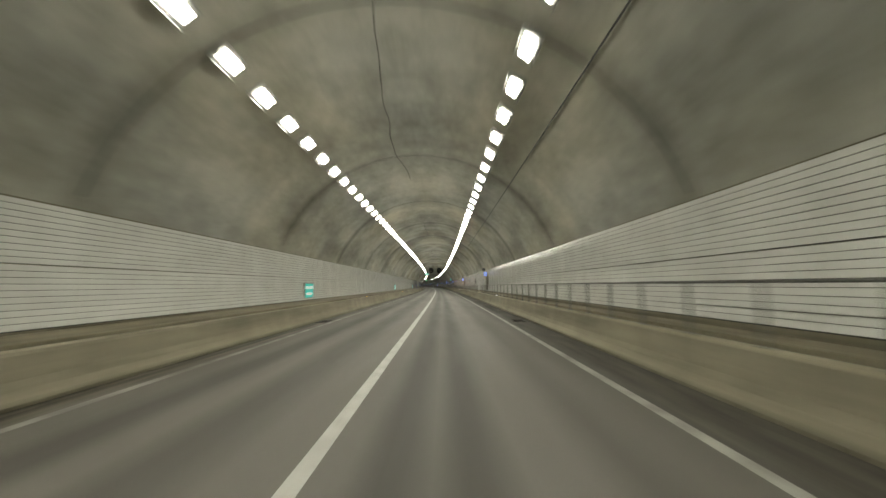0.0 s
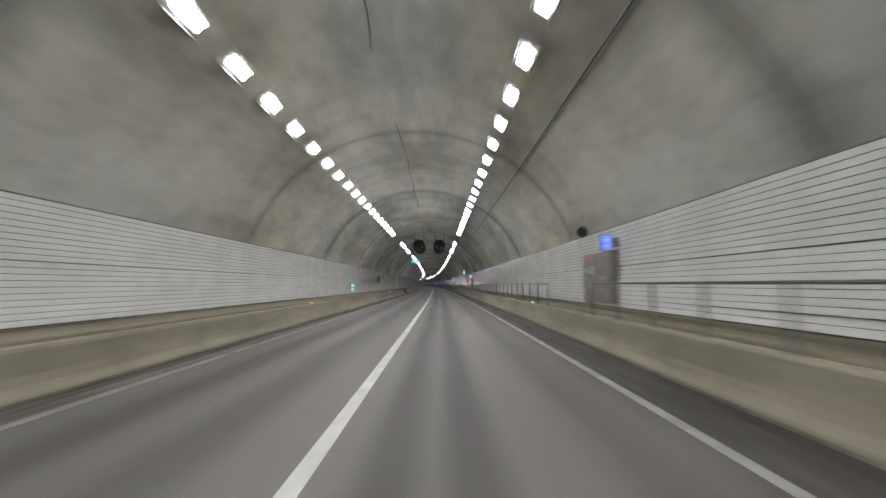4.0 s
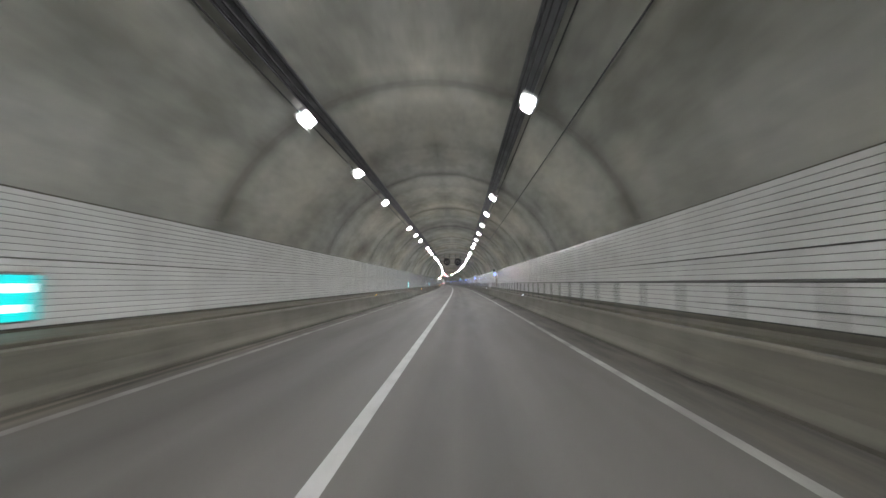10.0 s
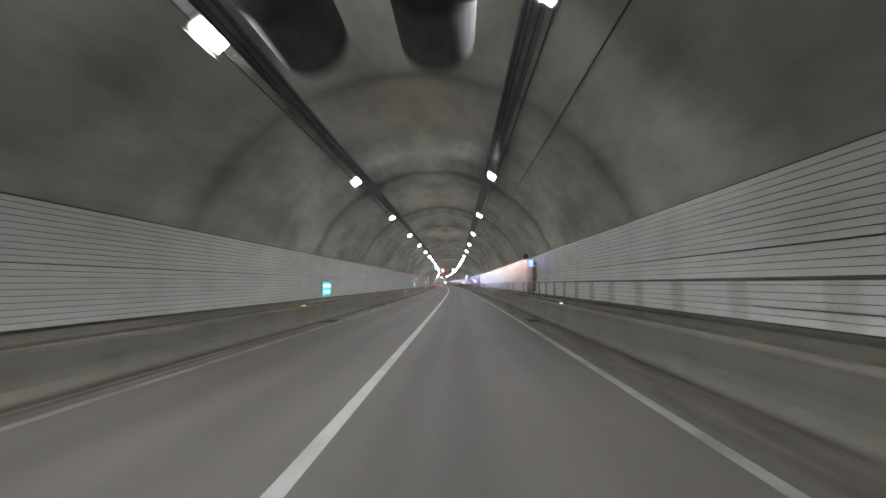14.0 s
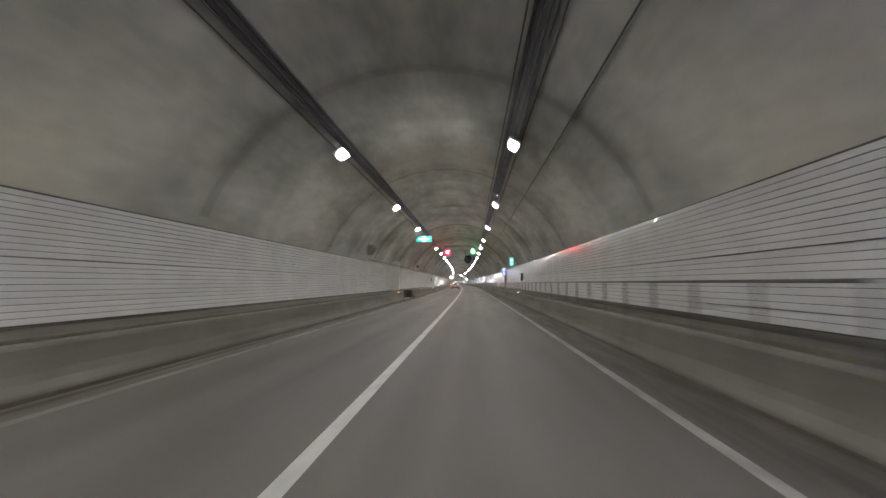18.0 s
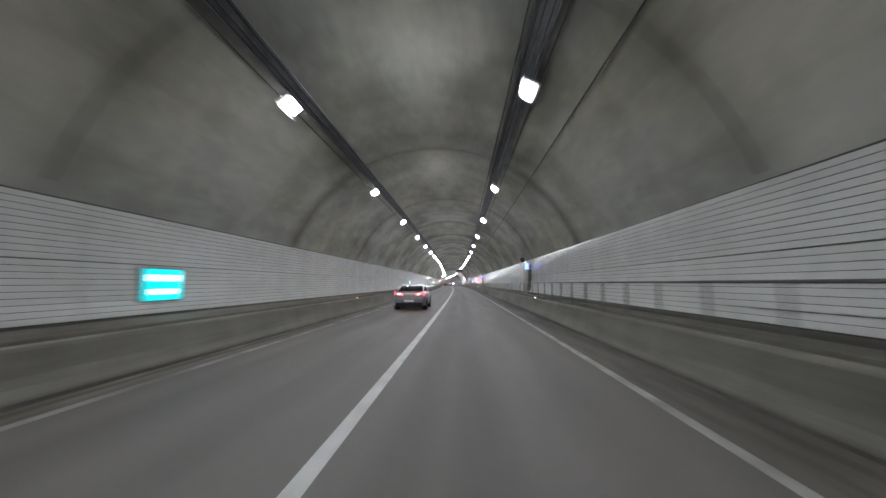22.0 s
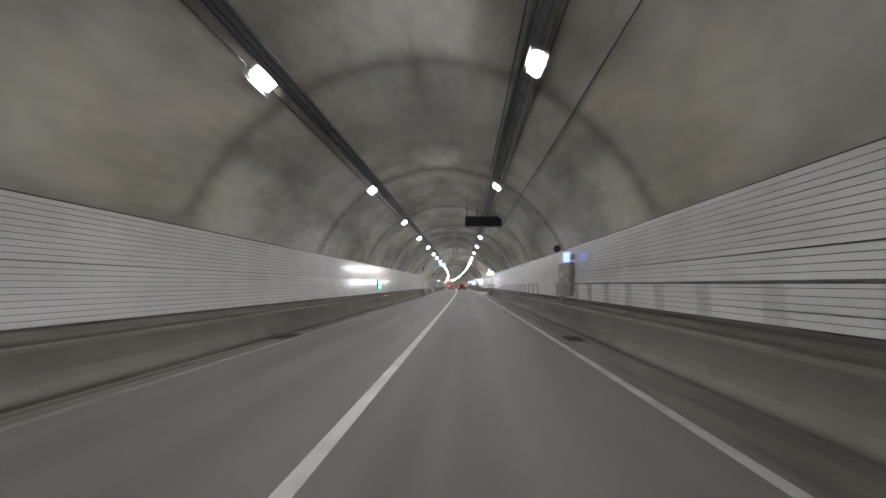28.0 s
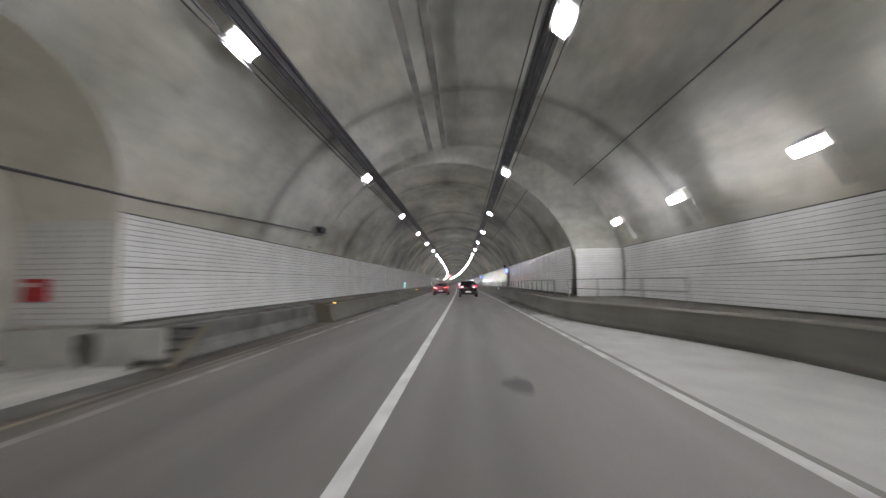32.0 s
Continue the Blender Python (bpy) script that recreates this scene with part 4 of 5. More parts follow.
# ---- hanging exit signs ----
def exit_sign(s, u, z, w):
    t = thing("exit_sign", "green-cyan lit exit sign with white arrows hung from the ceiling", "sign", "hanging exit signs", at(s, u, z))
    part("case", boxes((-w / 2, w / 2, 0, 0.14, -0.3, 0.3, 0.015)), M_STEEL, t)
    part("face", boxes((-w / 2 + 0.03, w / 2 - 0.03, -0.008, -0.002, -0.27, 0.27)), M_CYAN, t, "glowing cyan sign face")
    bm = bmesh.new()
    box(bm, -0.16, 0.16, -0.014, -0.009, -0.23, 0.23)
    for sd in (-1, 1):
        v = [bm.verts.new((sd * x, -0.012, zz)) for x, zz in ((0.2, -0.05), (0.36, -0.05), (0.36, -0.14), (0.54, 0.0), (0.36, 0.14), (0.36, 0.05), (0.2, 0.05))]
        bm.faces.new(v if sd > 0 else list(reversed(v)))
    part("symbol", bm, M_CYANW, t, "white double arrow and plain figure block")
    for x in (-w * 0.3, w * 0.3):
        bm = bmesh.new()
        top = CZ + math.sqrt(RAD ** 2 - (u + x) ** 2) - z
        rod(bm, (x, 0.07, 0.3), (x, 0.07, top + 0.05), 0.022)
        part("hanger", bm, M_DARK, t)


exit_sign(135.4, -2.68, 5.24, 1.38)
exit_sign(367.3, -3.12, 5.64, 1.52)
exit_sign(585.0, -2.62, 5.24, 1.18)

# ---- portrait cyan signs on the right wall ----
def side_sign(s, u, z):
    t = thing("refuge_sign", "upright cyan lit refuge sign on a wall bracket", "sign", "refuge signs", at(s, u, z))
    part("case", boxes((-0.19, 0.19, 0, 0.12, -0.38, 0.38, 0.015)), M_GREYBOX, t)
    part("face", boxes((-0.17, 0.17, -0.008, -0.002, -0.36, 0.36)), M_CYAN, t, "glowing cyan sign face")
    part("symbol", boxes((-0.07, 0.07, -0.014, -0.009, 0.0, 0.26), (-0.11, 0.11, -0.014, -0.009, -0.24, -0.19)), M_CYANW, t, "white plain symbol bars")
    part("bracket", boxes((0.2, 0.55, 0.03, 0.08, -0.3, -0.25)), M_DARK, t)


side_sign(135.9, 5.25, 3.42)
side_sign(366.2, 5.06, 3.42)
side_sign(570.05, 5.1, 3.42)


def control_box(s, side, z, w=0.62, hh=0.62):
    u = FACE_L - 0.055 if side < 0 else FACE_R + 0.08
    t = thing("control_box", "grey metal control box on the ribbed wall", "control box", "control boxes", at(s, u, z, 0 if side < 0 else 180))
    part("case", boxes((-0.12, 0.16, -w / 2, w / 2, -hh / 2, hh / 2, 0.012)), M_GREYBOX, t)
    part("door", boxes((0.162, 0.172, -w / 2 + 0.04, w / 2 - 0.04, -hh / 2 + 0.04, hh / 2 - 0.04, 0.004)), M_CABINET, t)
    part("label", boxes((0.173, 0.176, -0.1, 0.1, 0.08, 0.14)), M_TEXT, t, "small white plain label bar")


control_box(114.6, -1, 2.04)
control_box(364.4, 1, 2.0, 0.5, 0.64)
control_box(257.9, -1, 1.97)
control_box(400.0, -1, 2.0)
control_box(56.3, 1, 2.05, 0.4, 0.6)
control_box(135.0, 1, 2.13, 0.4, 0.6)
control_box(507.5, 1, 2.05, 0.7, 0.95)

# ---- jet fans ----
def jet_fan(s, u, z):
    t = thing("jet_fan", "sooty dark steel jet fan hung under the crown", "jet fan", "jet fans", at(s, u, z))
    bm = bmesh.new()
    lathe(bm, [(0.0, 0.46), (0.0, 0.6), (0.06, 0.63), (1.5, 0.63), (1.52, 0.66), (1.6, 0.66), (1.62, 0.58), (3.1, 0.58), (3.12, 0.66), (3.2, 0.66), (3.22, 0.63), (4.64, 0.63), (4.7, 0.6), (4.7, 0.46)], 32)
    part("casing", bm, M_FAN, t, "", True)
    bm = bmesh.new()
    lathe(bm, [(0.0, 0.46), (0.25, 0.4), (1.6, 0.4), (3.1, 0.4), (4.45, 0.4), (4.7, 0.46)], 32)
    part("liner", bm, M_BLACK, t, "perforated dark inner duct", True)
    bm = bmesh.new()
    lathe(bm, [(1.5, 0.0001), (1.6, 0.12), (1.8, 0.17), (3.0, 0.17), (3.3, 0.0001)], 20)
    part("hub", bm, M_FAN, t, "", True)
    for k in range(8):
        bm = bmesh.new()
        box(bm, 0.16, 0.39, -0.015, 0.015, -0.06, 0.06)
        o = part("blade", bm, M_FAN, t)
        o.matrix_basis = Matrix.Translation((0, 1.75, 0)) @ Matrix.Rotation(k * math.tau / 8, 4, "Y") @ Matrix.Rotation(radians(35), 4, "X")
    for y in (0.5, 4.2):
        for x in (-0.42, 0.42):
            bm = bmesh.new()
            zz = CZ + math.sqrt(RAD ** 2 - (u + x * 1.25 - 0.05) ** 2) - z
            rod(bm, (x, y, 0.4), (x * 1.25, y, zz), 0.03)
            part("hanger", bm, M_FAN, t)
            bm = bmesh.new()
            box(bm, x * 1.25 - 0.1, x * 1.25 + 0.1, y - 0.1, y + 0.1, zz - 0.06, zz + 0.02)
            part("anchor_plate", bm, M_FAN, t)
    for x in (-0.5, 0.5):
        zz = CZ + math.sqrt(RAD ** 2 - (u + x - 0.05) ** 2) - z
        for y0, y1 in ((1.6, 0.1), (3.2, 4.6)):
            bm = bmesh.new()
            rod(bm, (x, y0, 0.35), (x, y1, zz), 0.02)
            part("brace", bm, M_STEEL, t, "thin steel safety brace")
    part("terminal_box", boxes((0.5, 0.68, 2.1, 2.5, -0.15, 0.2, 0.02)), M_GREYBOX, t)


jet_fan(112.4, -1.17, 5.65)
jet_fan(112.4, 1.03, 5.65)
jet_fan(255.0, -1.17, 5.65)
jet_fan(255.0, 1.0, 5.65)
jet_fan(395.97, 1.15, 5.65)

# ---- lane signals ----
for at_s in (382.17, 815.17):
    sig = thing("signal_gantry", "slim dark ceiling beam that carries the lane signals", "gantry", "signal gantries", at(at_s, 0, 6.42))
    part("beam", boxes((-2.2, 1.9, 0, 0.1, 0, 0.1, 0.01)), M_DARK, sig)
    for x in (-1.4, 1.2):
        bm = bmesh.new()
        rod(bm, (x, 0.05, 0.1), (x, 0.05, CZ + math.sqrt(RAD ** 2 - x * x) - 6.4), 0.035)
        part("hanger", bm, M_DARK, sig)


def lane_signal(s, u, zc, kind):
    lab = "lane signal showing a lit red cross" if kind == "x" else "lane signal showing a lit green down arrow"
    t = thing("lane_signal", lab, "lane signal", "lane signals", at(s, u, zc))
    part("case", boxes((-0.38, 0.38, 0.0, 0.25, -0.42, 0.42, 0.02)), M_BLACK, t, "black signal case")
    part("rim", boxes((-0.4, 0.4, -0.03, 0.0, 0.4, 0.43), (-0.4, -0.37, -0.03, 0, -0.43, 0.4), (0.37, 0.4, -0.03, 0, -0.43, 0.4), (-0.4, 0.4, -0.03, 0.0, -0.43, -0.4)), M_BLACK, t)
    # the dark face glows faintly to stand in for the symbol's halo
    part("lit_face", boxes((-0.36, 0.36, -0.005, -0.001, -0.38, 0.38)), M_REDHALO if kind == "x" else M_GREENHALO, t, "signal face with a painted red halo glow" if kind == "x" else "signal face with a painted green halo glow")
    bm = bmesh.new()
    if kind == "x":
        for a in (45, -45):
            vs = [Matrix.Rotation(radians(a), 3, "Y") @ Vector((x, -0.012, z)) for x, z in ((-0.3, -0.06), (0.3, -0.06), (0.3, 0.06), (-0.3, 0.06))]
            off = Vector((0, -0.004 if a > 0 else 0, 0))
            bm.faces.new([bm.verts.new(v + off) for v in vs])
    else:
        pts = ((0.0, -0.34), (0.28, -0.06), (0.28, 0.06), (0.1, -0.06), (0.1, 0.34), (-0.1, 0.34), (-0.1, -0.06), (-0.28, 0.06), (-0.28, -0.06))
        bm.faces.new([bm.verts.new((x * 0.8, -0.012, z * 0.8)) for x, z in pts])
    part("lit_symbol", bm, M_RED if kind == "x" else M_GREEN, t, "glowing red cross" if kind == "x" else "glowing green arrow")
    bm = bmesh.new()
    rod(bm, (0, 0.12, 0.42), (0, 0.12, 6.44 - zc), 0.03)
    part("hanger", bm, M_DARK, t)


for s in (382.0, 815.0):
    lane_signal(s, -1.75, 5.58, "x")
    lane_signal(s, 1.76, 5.72, "arrow")

# ---- message board ----
t = thing("message_board", "switched-off dark variable message board hung from the ceiling", "message board", "", at(535.9, 2.5, 5.7))
part("case", boxes((-1.24, 1.24, 0, 0.35, -0.37, 0.37, 0.03)), M_GREYBOX, t)
part("screen", boxes((-1.18, 1.18, -0.012, -0.002, -0.32, 0.32)), M_BLACK, t, "unlit black screen")
for x in (-1.1, -0.4, 0.5):
    bm = bmesh.new()
    rod(bm, (x, 0.18, 0.36), (x, 0.18, CZ + math.sqrt(RAD ** 2 - (2.45 + x) ** 2) - 5.7), 0.04)
    part("hanger", bm, M_DARK, t)
for k in range(7):
    part("rib", boxes((-1.1 + k * 0.36, -1.07 + k * 0.36, -0.022, -0.013, -0.34, 0.34)), M_BLACK, t)

# ---- cameras on the left side with their cables ----
def cctv(s, u, z, run):
    t = thing("security_camera", "dark security camera on a wall arm with a black cable", "camera", "security cameras", at(s, u, z))
    part("housing", boxes((0.05, 0.29, -0.36, 0.2, -0.1, 0.11, 0.02)), M_FAN, t)
    part("hood", boxes((0.03, 0.31, -0.46, 0.22, 0.115, 0.135)), M_FAN, t)
    bm = bmesh.new()
    lathe(bm, [(-0.37, 0.07), (-0.365, 0.0001)], 14)
    o = part("lens", bm, M_GLASS, t)
    o.matrix_basis = Matrix.Translation((0.17, 0, 0.015))
    bm = bmesh.new()
    rod(bm, (-0.25, 0.0, -0.16), (0.17, 0, -0.16), 0.03)
    rod(bm, (0.17, 0, -0.16), (0.17, 0, -0.09), 0.03)
    part("arm", bm, M_DARK, t)
    bm = bmesh.new()
    tube_along(bm, -5.62, 3.06, 0.03, s - run, s, 4.0)
    o = part("cable", bm, M_CABLE, t, "black cable along the panel top", True)
    o.matrix_basis = t.matrix_basis.inverted()


def cctv_right(s, u, z):
    t = thing("security_camera", "dark security camera on a long bent arm from the lining", "camera", "security cameras", at(s, u, z))
    part("housing", boxes((-0.11, 0.11, -0.4, 0.16, -0.09, 0.1, 0.02)), M_FAN, t)
    part("hood", boxes((-0.13, 0.13, -0.5, 0.18, 0.105, 0.125)), M_FAN, t)
    bm = bmesh.new()
    lathe(bm, [(-0.41, 0.07), (-0.405, 0.0001)], 14)
    part("lens", bm, M_GLASS, t)
    wall = 0.05 + math.sqrt(RAD ** 2 - (z - 0.25 - CZ) ** 2) - u
    bm = bmesh.new()
    rod(bm, (0, 0, -0.09), (0, 0, -0.2), 0.03)
    rod(bm, (0, 0, -0.2), (wall, 0, -0.26), 0.03)
    part("arm", bm, M_DARK, t)
    part("wall_plate", boxes((wall - 0.04, wall + 0.03, -0.1, 0.1, -0.4, -0.1, 0.01)), M_DARK, t)


cctv_right(381.4, 5.12, 3.97)
cctv_right(487.0, 5.0, 3.75)
cctv(378.87, -5.5, 3.5, 22.5)
cctv(573.0, -5.35, 4.0, 4.0)
cctv(598.4, -5.3, 3.75, 0.2)
bm = bmesh.new()
line = [(573.0, 4.0), (577.0, 3.56), (582.0, 3.32), (585.0, 3.1), (589.2, 3.2), (594.0, 3.45), (598.4, 3.66)]
sheet(bm, [[P(s, -5.33 + 0.028 * math.cos(k * math.tau / 6), z + 0.028 * math.sin(k * math.tau / 6)) for k in range(7)] for s, z in line])
tagged(part("wall_cable", bm, M_CABLE, None, "black cable sagging along the lining over the panels", True), category="cable")

# ---- flashing beacon by an emergency cabinet ----
t = thing("warning_beacon", "blue flashing warning beacon on a post by the cabinet", "beacon", "", at(330.9, 5.0, TOP_R + 0.06))
bm = bmesh.new()
lathe(bm, [(0.0, 0.0001), (0.0, 0.17), (0.05, 0.17), (0.07, 0.05), (0.07, 0.0001)], 16, "Z")
part("base", bm, M_STEEL, t, "pale round foot")
bm = bmesh.new()
rod(bm, (0, 0, 0.06), (0, 0, 0.96), 0.024)
part("post", bm, M_DARK, t)
bm = bmesh.new()
lathe(bm, [(0.94, 0.0001), (0.94, 0.1), (0.99, 0.1), (0.99, 0.0001)], 16, "Z")
part("lamp_seat", bm, M_BLACK, t)
bm = bmesh.new()
lathe(bm, [(0.992, 0.1), (1.09, 0.095), (1.14, 0.06), (1.15, 0.0001)], 16, "Z")
part("lens", bm, M_BEACON, t, "glowing blue lens", True)

# ---- lay-by lamps ----
proto = thing("lay_by_lamp", "bright white flood lamp along the lay-by wall", "lamp", "lay-by lamps")
part("housing", boxes((-0.16, 0.16, -0.2, 0.2, 0.03, 0.2, 0.03)), M_STEEL, proto)
part("light_panel", boxes((-0.1, 0.1, -0.13, 0.13, -0.12, 0.028, 0.03)), M_BAYLAMP, proto, "glowing white light panel")
# both shades are added to block spill onto the wall and vault
part("hood", boxes((0.105, 0.125, -0.2, 0.2, -0.15, 0.03)), M_STEEL, proto, "grey shade added to keep light off the wall")
part("top_hood", boxes((-0.125, -0.105, -0.2, 0.2, -0.11, 0.03)), M_STEEL, proto, "grey shade added to keep light off the vault")
part("arm", boxes((0.0, 0.9, -0.03, 0.03, 0.2, 0.25)), M_STEEL, proto)
for k in range(6):
    m = at(575.6 + 4.28 * k, 6.8, 3.72) @ Matrix.Rotation(radians(60), 4, "Y")
    if k:
        copy_thing(proto, m)
    else:
        proto.matrix_basis = m

# ---- dark patch on the road ----
random.seed(11)
bm = bmesh.new()
vs = [bm.verts.new(P(587.45 + 0.55 * math.sin(k * math.tau / 18) * random.uniform(0.7, 1.1), 1.7 + 0.24 * math.cos(k * math.tau / 18) * random.uniform(0.75, 1.1), 0.004)) for k in range(18)]
bm.faces.new(vs)
tagged(part("tar_patch", bm, M_JOINT, None, "small dark tar patch on the concrete road"), category="road patch", kind="structure")

# ---- drains and kerb reflectors ----
proto = None
for s in (18, 68.2, 116.8, 166.0, 216.5, 269.4, 320, 372.65, 469.7, 520.5, 610):
    for u in (-3.85, 4.25):
        if proto is None:
            proto = thing("drain_grate", "dark iron drain grate at the road edge", "drain", "drain grates", at(s, u, 0.004))
            part("frame", boxes((-0.25, 0.25, -0.5, -0.46, 0, 0.012), (-0.25, 0.25, 0.46, 0.5, 0, 0.012), (-0.25, -0.21, -0.46, 0.46, 0, 0.012), (0.21, 0.25, -0.46, 0.46, 0, 0.012)), M_GRATE, proto)
            part("pit", boxes((-0.21, 0.21, -0.46, 0.46, 0.0, 0.002)), M_GRATE, proto)
            for k in range(9):
                part("bar", boxes((-0.2, 0.2, -0.42 + k * 0.1, -0.39 + k * 0.1, 0.003, 0.012)), M_GRATE, proto)
        else:
            copy_thing(proto, at(s, u, 0.004))
pl = pr_ = None
for s in (1.5, 30.3, 58.5, 87, 114.3, 144, 173.3, 203, 235, 268, 298, 330.4, 361, 389.9, 419.6, 448.3, 478, 508, 538, 570, 598, 628, 658):
    for side in (-1, 1):
        if side > 0 and (BAY_A - 5 <= s <= BAY_B or s in (389.9, 538)):
            continue
        m = at(s, KERB_L - 0.3, TOP_L) if side < 0 else at(s, KERB_R + 0.3, TOP_R)
        pp = pl if side < 0 else pr_
        if pp is None:
            pp = thing("kerb_stud", "small amber reflector on the walkway edge with a painted glint" if side < 0 else "small white reflector on the walkway edge with a painted glint", "road stud", "kerb studs", m)
            part("base", boxes((-0.05, 0.05, -0.05, 0.05, 0, 0.05, 0.008)), M_STEEL, pp)
            # the lens is a reflector; its emission stands in for headlight glint
            part("lens", boxes((-0.04, 0.04, -0.058, -0.051, 0.008, 0.044)), M_AMBER if side < 0 else M_STUD, pp, "reflector lens glowing in place of its glint")
            if side < 0:
                pl = pp
            else:
                pr_ = pp
        else:
            copy_thing(pp, m)


# ---- vehicles ----
def wheel(parent, x, y, r, w):
    bm = bmesh.new()
    lathe(bm, [(-w / 2, r * 0.66), (-w / 2, r * 0.93), (-w * 0.4, r), (w * 0.4, r), (w / 2, r * 0.93), (w / 2, r * 0.66)], 28, "X")
    ty = part("tyre", bm, M_TYRE, parent, "black rubber tyre", True)
    ty.matrix_basis = Matrix.Translation((x, y, r))
    sd = 1 if x > 0 else -1
    bm = bmesh.new()
    lathe(bm, [(sd * w * 0.1, 0.0001), (sd * w * 0.12, r * 0.6), (sd * w * 0.45, r * 0.64), (sd * w * 0.45, r * 0.68)], 28, "X")
    for k in range(5):
        a = k * math.tau / 5
        c, s_ = math.cos(a), math.sin(a)
        vs = []
        for rr, ww in ((0.06, 0.03), (r * 0.64, 0.045)):
            for q in (-ww, ww):
                vs.append(bm.verts.new((sd * w * 0.42, c * rr - s_ * q, s_ * rr + c * q)))
        bm.faces.new((vs[0], vs[1], vs[3], vs[2]))
    part("rim", bm, M_RIM, ty, "five spoke alloy rim")


def loft(bm, stations, close=True):
    rows = [[bm.verts.new(p) for p in st] for st in stations]
    for p, q in zip(rows, rows[1:]):
        for k in range(len(p) - 1):
            bm.faces.new((p[k], p[k + 1], q[k + 1], q[k]))
    if close:
        bm.faces.new(list(reversed(rows[0])))
        bm.faces.new(rows[-1])
    return bm


def section(y, w, zb, zt, crown, tuck=0.05):
    half = [(w - 0.14, zb), (w - 0.04, zb + 0.06), (w - tuck * 0.3, zb + 0.2), (w, zb + (zt - zb) * 0.52), (w - tuck * 0.4, zb + (zt - zb) * 0.8), (w - tuck * 1.6, zt - 0.015), (w - tuck * 3.2, zt), (w * 0.45, zt + crown)]
    pts = [Vector((x, y, z)) for x, z in half]
    return pts + [Vector((-p.x, p.y, p.z)) for p in reversed(pts)]


def car(name, label, m, paint, L, W, H, wb, over, tall=False, lamp="wing"):
    t = thing(name, label, "car", "cars on the road", m)
    w = W / 2
    belt = 1.0 if not tall else 1.08
    gb = 0.22
    body = [(0.0, w * 0.8, gb + 0.16, belt - 0.16, 0.0), (0.06, w * 0.9, gb + 0.06, belt - 0.03, 0.005), (0.2, w * 0.965, gb, belt + 0.0, 0.01), (0.55, w * 0.99, gb, belt + 0.03, 0.01),
            (1.1, w, gb, belt + 0.02, 0.01), (L * 0.5, w, gb, belt - 0.02, 0.01), (L * 0.66, w, gb, belt - 0.03, 0.02), (L * 0.72, w * 0.99, gb, belt - 0.04, 0.04),
            (L * 0.88, w * 0.96, gb, belt - 0.16, 0.05), (L * 0.965, w * 0.86, gb + 0.03, belt - 0.28, 0.02), (L, w * 0.7, gb + 0.1, belt - 0.4, 0.0)]
    bm = bmesh.new()
    loft(bm, [section(*b) for b in body])
    part("body", bm, paint, t, "", True)
    # glasshouse
    r0 = 0.42 if not tall else 0.08
    gl = [(r0, w * 0.8, belt - 0.01, w * 0.74), (r0 + (0.95 if not tall else 0.28), w * 0.84, H - 0.1, w * 0.66), (L * 0.42, w * 0.86, H - 0.01, w * 0.66), (L * 0.52, w * 0.86, H - 0.03, w * 0.66), (L * 0.72, w * 0.84, belt - 0.02, w * 0.72)]
    bm = bmesh.new()
    rows = []
    for y, wb_, zt, wt in gl:
        zt2 = max(zt, belt + 0.002)
        half = [(wb_, belt - 0.05), (wb_ - 0.015, belt + (zt2 - belt) * 0.35), (wt + 0.05, belt + (zt2 - belt) * 0.8), (wt - 0.03, zt2 - 0.004), (wt * 0.4, zt2)]
        pts = [Vector((x, y, z)) for x, z in half]
        rows.append(pts + [Vector((-p.x, p.y, p.z)) for p in reversed(pts)])
    loft(bm, rows)
    part("glasshouse", bm, M_GLASS, t, "dark tinted glass", True)
    # roof skin over the glass
    bm = bmesh.new()
    rows = []
    for y, wb_, zt, wt in gl[1:4]:
        half = [(wt + 0.058, belt + (zt - belt) * 0.8), (wt - 0.02, zt + 0.006), (wt * 0.4, zt + 0.012)]
        pts = [Vector((x, y, z)) for x, z in half]
        rows.append(pts + [Vector((-p.x, p.y, p.z)) for p in reversed(pts)])
    loft(bm, rows, False)
    part("roof", bm, paint, t, "", True)
    for sd in (-1, 1):
        # pillars
        bm = bmesh.new()
        for (ya, xa, za), (yb, xb, zb_), th in (((gl[0][0] - 0.1, w * 0.83, belt - 0.02), (gl[1][0] + 0.1, w * 0.7 + 0.02, H - 0.13), 0.05), ((gl[4][0] + 0.04, w * 0.86, belt - 0.03), (gl[3][0] - 0.05, w * 0.7 + 0.02, H - 0.09), 0.03),
                                             ((L * 0.44, w * 0.875, belt - 0.02), (L * 0.43, w * 0.7 + 0.015, H - 0.09), 0.028)):
            rod(bm, (sd * xa, ya, za), (sd * xb, yb, zb_), th, 8)
        part("pillar", bm, paint, t, "", True)
        bm = bmesh.new()
        rod(bm, (sd * (w * 0.885), gl[0][0] + 0.25, belt + 0.005), (sd * (w * 0.885), gl[4][0] - 0.1, belt - 0.03), 0.012, 6)
        part("chrome_strip", bm, M_CHROME, t, "bright chrome window strip")
        mi = part("mirror", boxes((w * 0.92 if sd > 0 else -w * 0.92 - 0.2, w * 0.92 + 0.2 if sd > 0 else -w * 0.92, L * 0.64, L * 0.64 + 0.12, belt, belt + 0.13, 0.03)), paint, t)
        for yy in (L * 0.3, L * 0.52):
            part("door_handle", boxes((sd * w - 0.012, sd * w + 0.02, yy, yy + 0.2, belt - 0.17, belt - 0.13, 0.008)), M_CHROME, t)
        # wheel arches and wheels
        for yy in (over, over + wb):
            bm = bmesh.new()
            lathe(bm, [(sd * (w - 0.24), 0.36), (sd * (w + 0.004), 0.37), (sd * (w + 0.004), 0.335)], 28, "X")
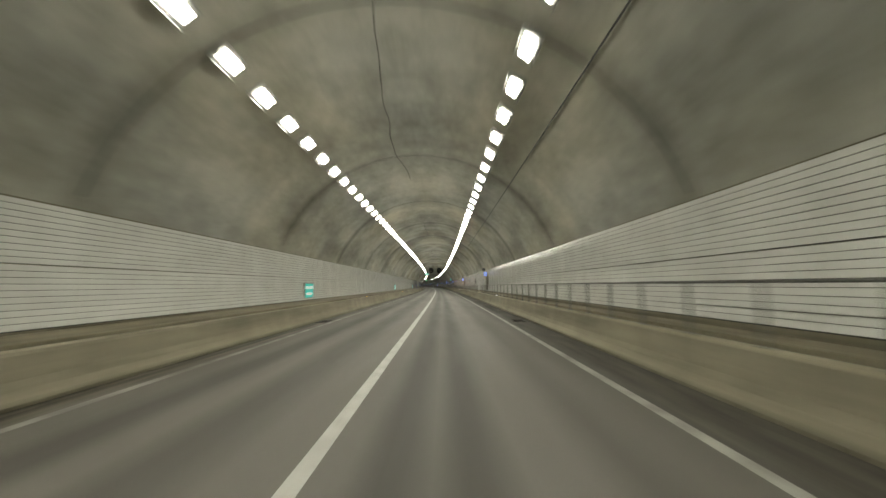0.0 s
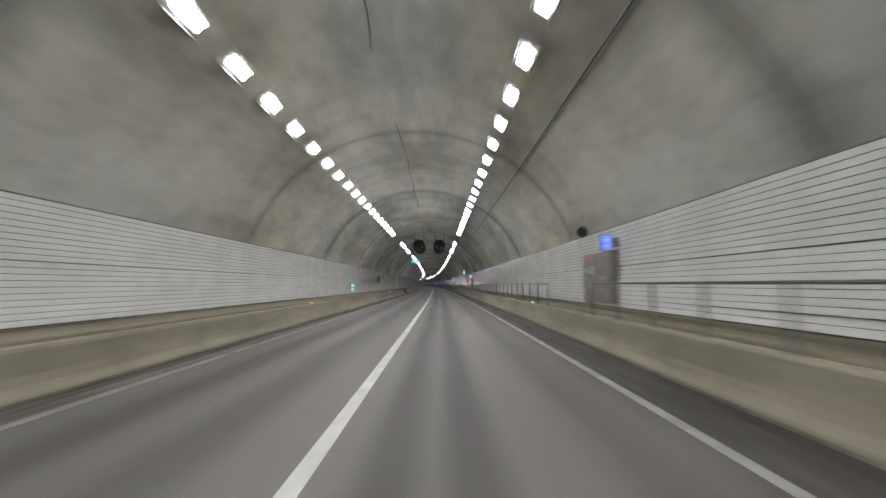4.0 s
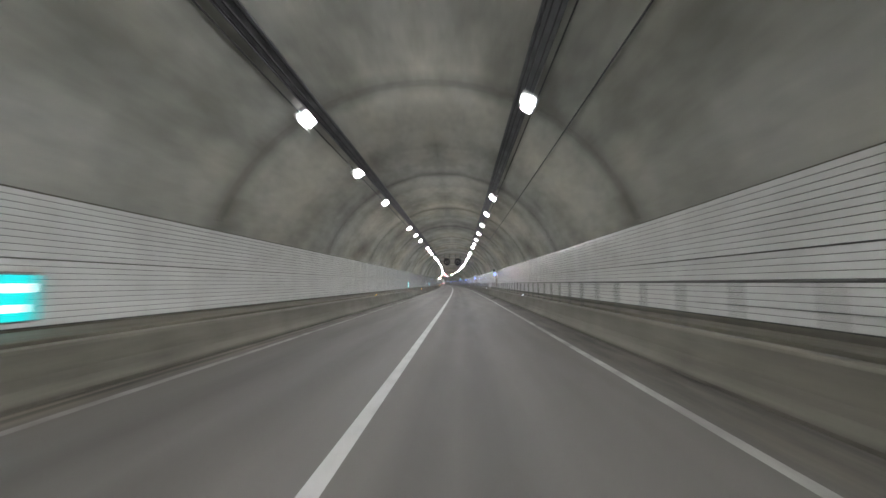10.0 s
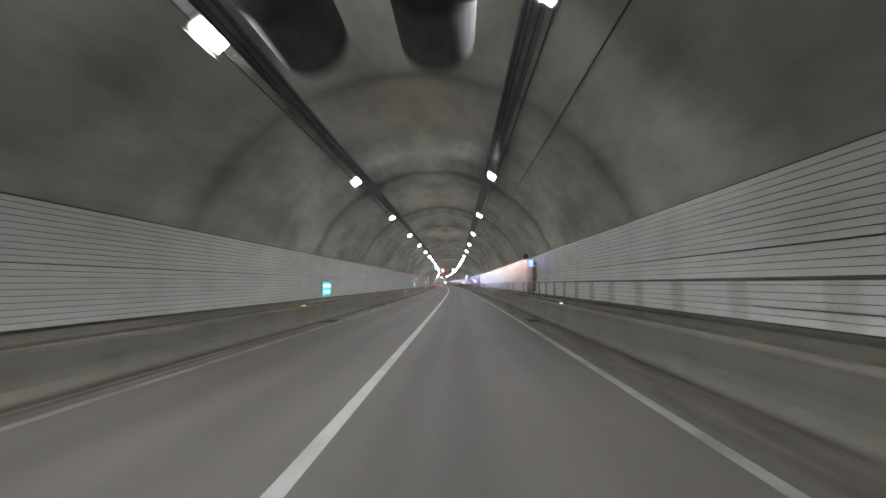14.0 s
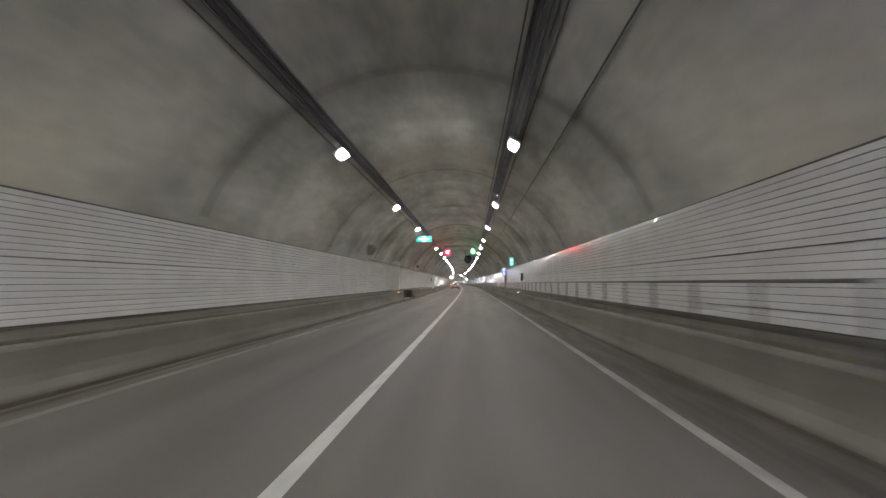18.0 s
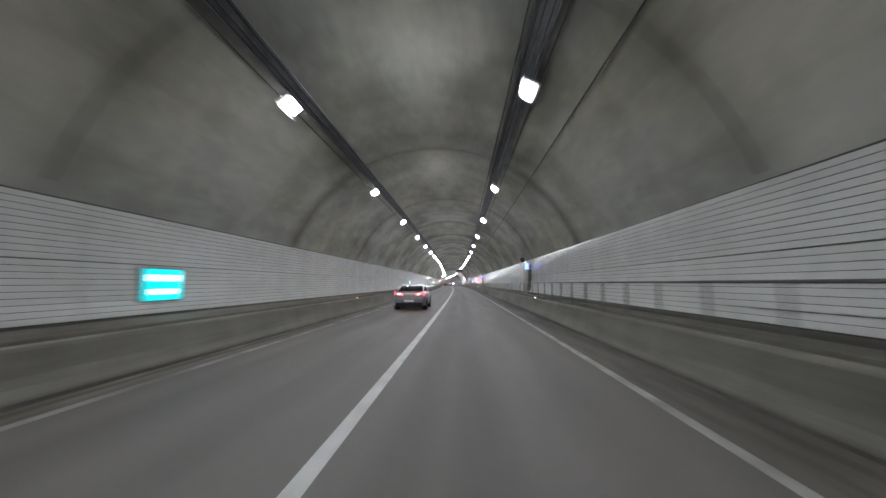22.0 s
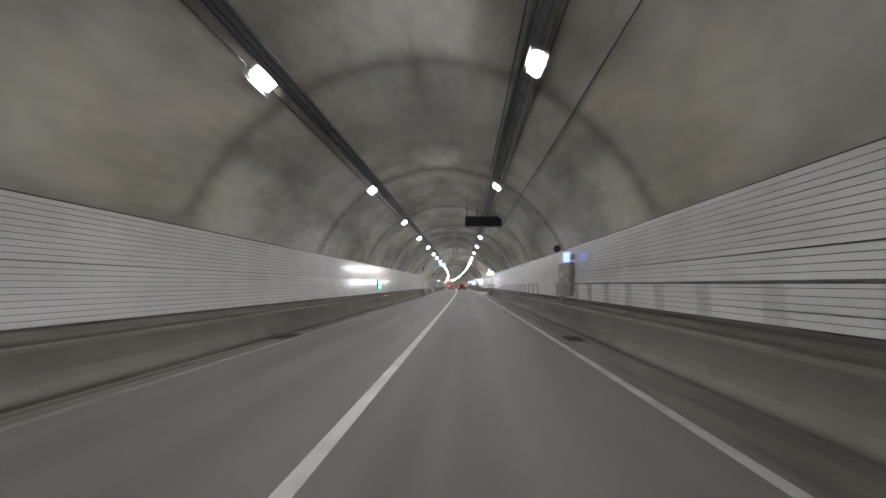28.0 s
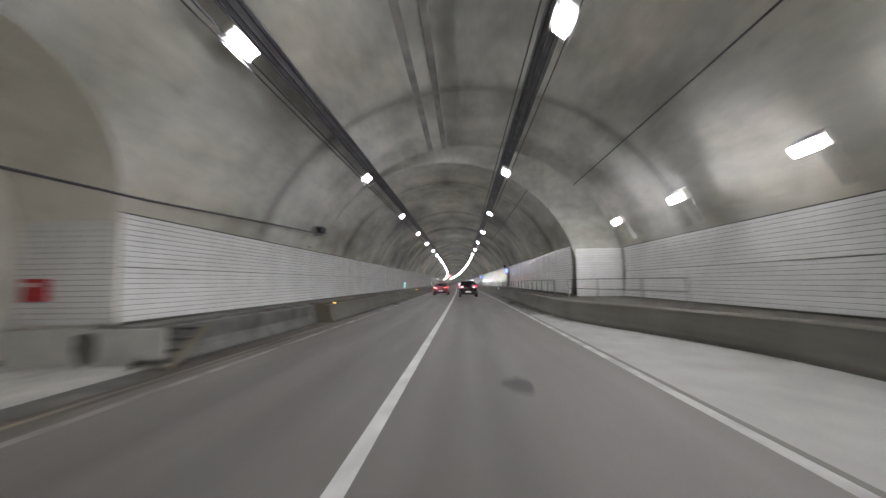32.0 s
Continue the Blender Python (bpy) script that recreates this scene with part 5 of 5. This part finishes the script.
            o = part("wheel_arch", bm, M_BLACK, t, "dark wheel arch")
            o.matrix_basis = Matrix.Translation((0, yy, 0.33))
            wheel(t, sd * (w - 0.1), yy, 0.325, 0.21)
        # tail lamps
        z = belt - 0.11
        bm = bmesh.new()
        if lamp == "wing":
            pts = ((0.34, z - 0.035), (0.52, z + 0.02), (0.74, z + 0.06), (0.82, z + 0.1), (0.8, z + 0.0), (0.84, z - 0.06), (0.74, z - 0.045), (0.5, z - 0.045))
        else:
            pts = ((0.46, z - 0.02), (0.46, z + 0.06), (0.8, z + 0.12), (0.84, z + 0.02), (0.82, z - 0.08), (0.7, z - 0.04))
        k = W / 1.8
        yf = lambda x: -0.012 + max(0.0, (abs(x) - w * 0.72)) * 0.9
        f = bm.faces.new([bm.verts.new((sd * x * k, yf(x * k), zz)) for x, zz in (pts if sd < 0 else pts[::-1])])
        tl = part("tail_light", bm, M_TAIL, t, "lit red tail light")
        bm = bmesh.new()
        cxm = sum(p[0] for p in pts) / len(pts)
        czm = sum(p[1] for p in pts) / len(pts)
        f = bm.faces.new([bm.verts.new((sd * (cxm + (x - cxm) * 0.62) * k, yf(x * k) - 0.006, czm + (zz - czm) * 0.5)) for x, zz in (pts if sd < 0 else pts[::-1])])
        part("light_core", bm, M_TAILHOT, tl, "brightest core of the tail light")
    bm = boxes((-w * 0.8, w * 0.8, -0.03, 0.12, gb + 0.02, gb + 0.2, 0.03))
    part("bumper", bm, M_BLACK, t, "black lower bumper")
    bm = boxes((-w * 0.86, w * 0.86, -0.035, 0.1, gb + 0.2, belt - 0.3, 0.05))
    part("bumper", bm, paint, t)
    part("plate", boxes((-0.26, 0.26, -0.05, -0.037, gb + 0.24, gb + 0.36, 0.004)), M_PLATE, t, "white plate with plain bars")
    part("boot_lip", boxes((-w * 0.72, w * 0.72, 0.02, 0.2, belt - 0.005, belt + 0.045, 0.015)), paint, t)
    return t


car("saloon_car", "grey metallic saloon car with lit red tail lights", at(419.98, -1.68, 0.0), M_CARGREY, 4.62, 1.8, 1.42, 2.7, 0.95)
car("sport_utility_car", "black sport utility car with lit red tail lights", at(621.5, 1.42, 0.0), M_CARBLACK, 4.6, 1.86, 1.65, 2.7, 0.95, True, "block")
car("saloon_car", "dark red saloon car with lit red tail lights", at(628.0, -1.65, 0.0), M_CARRED, 4.7, 1.82, 1.45, 2.75, 0.98)
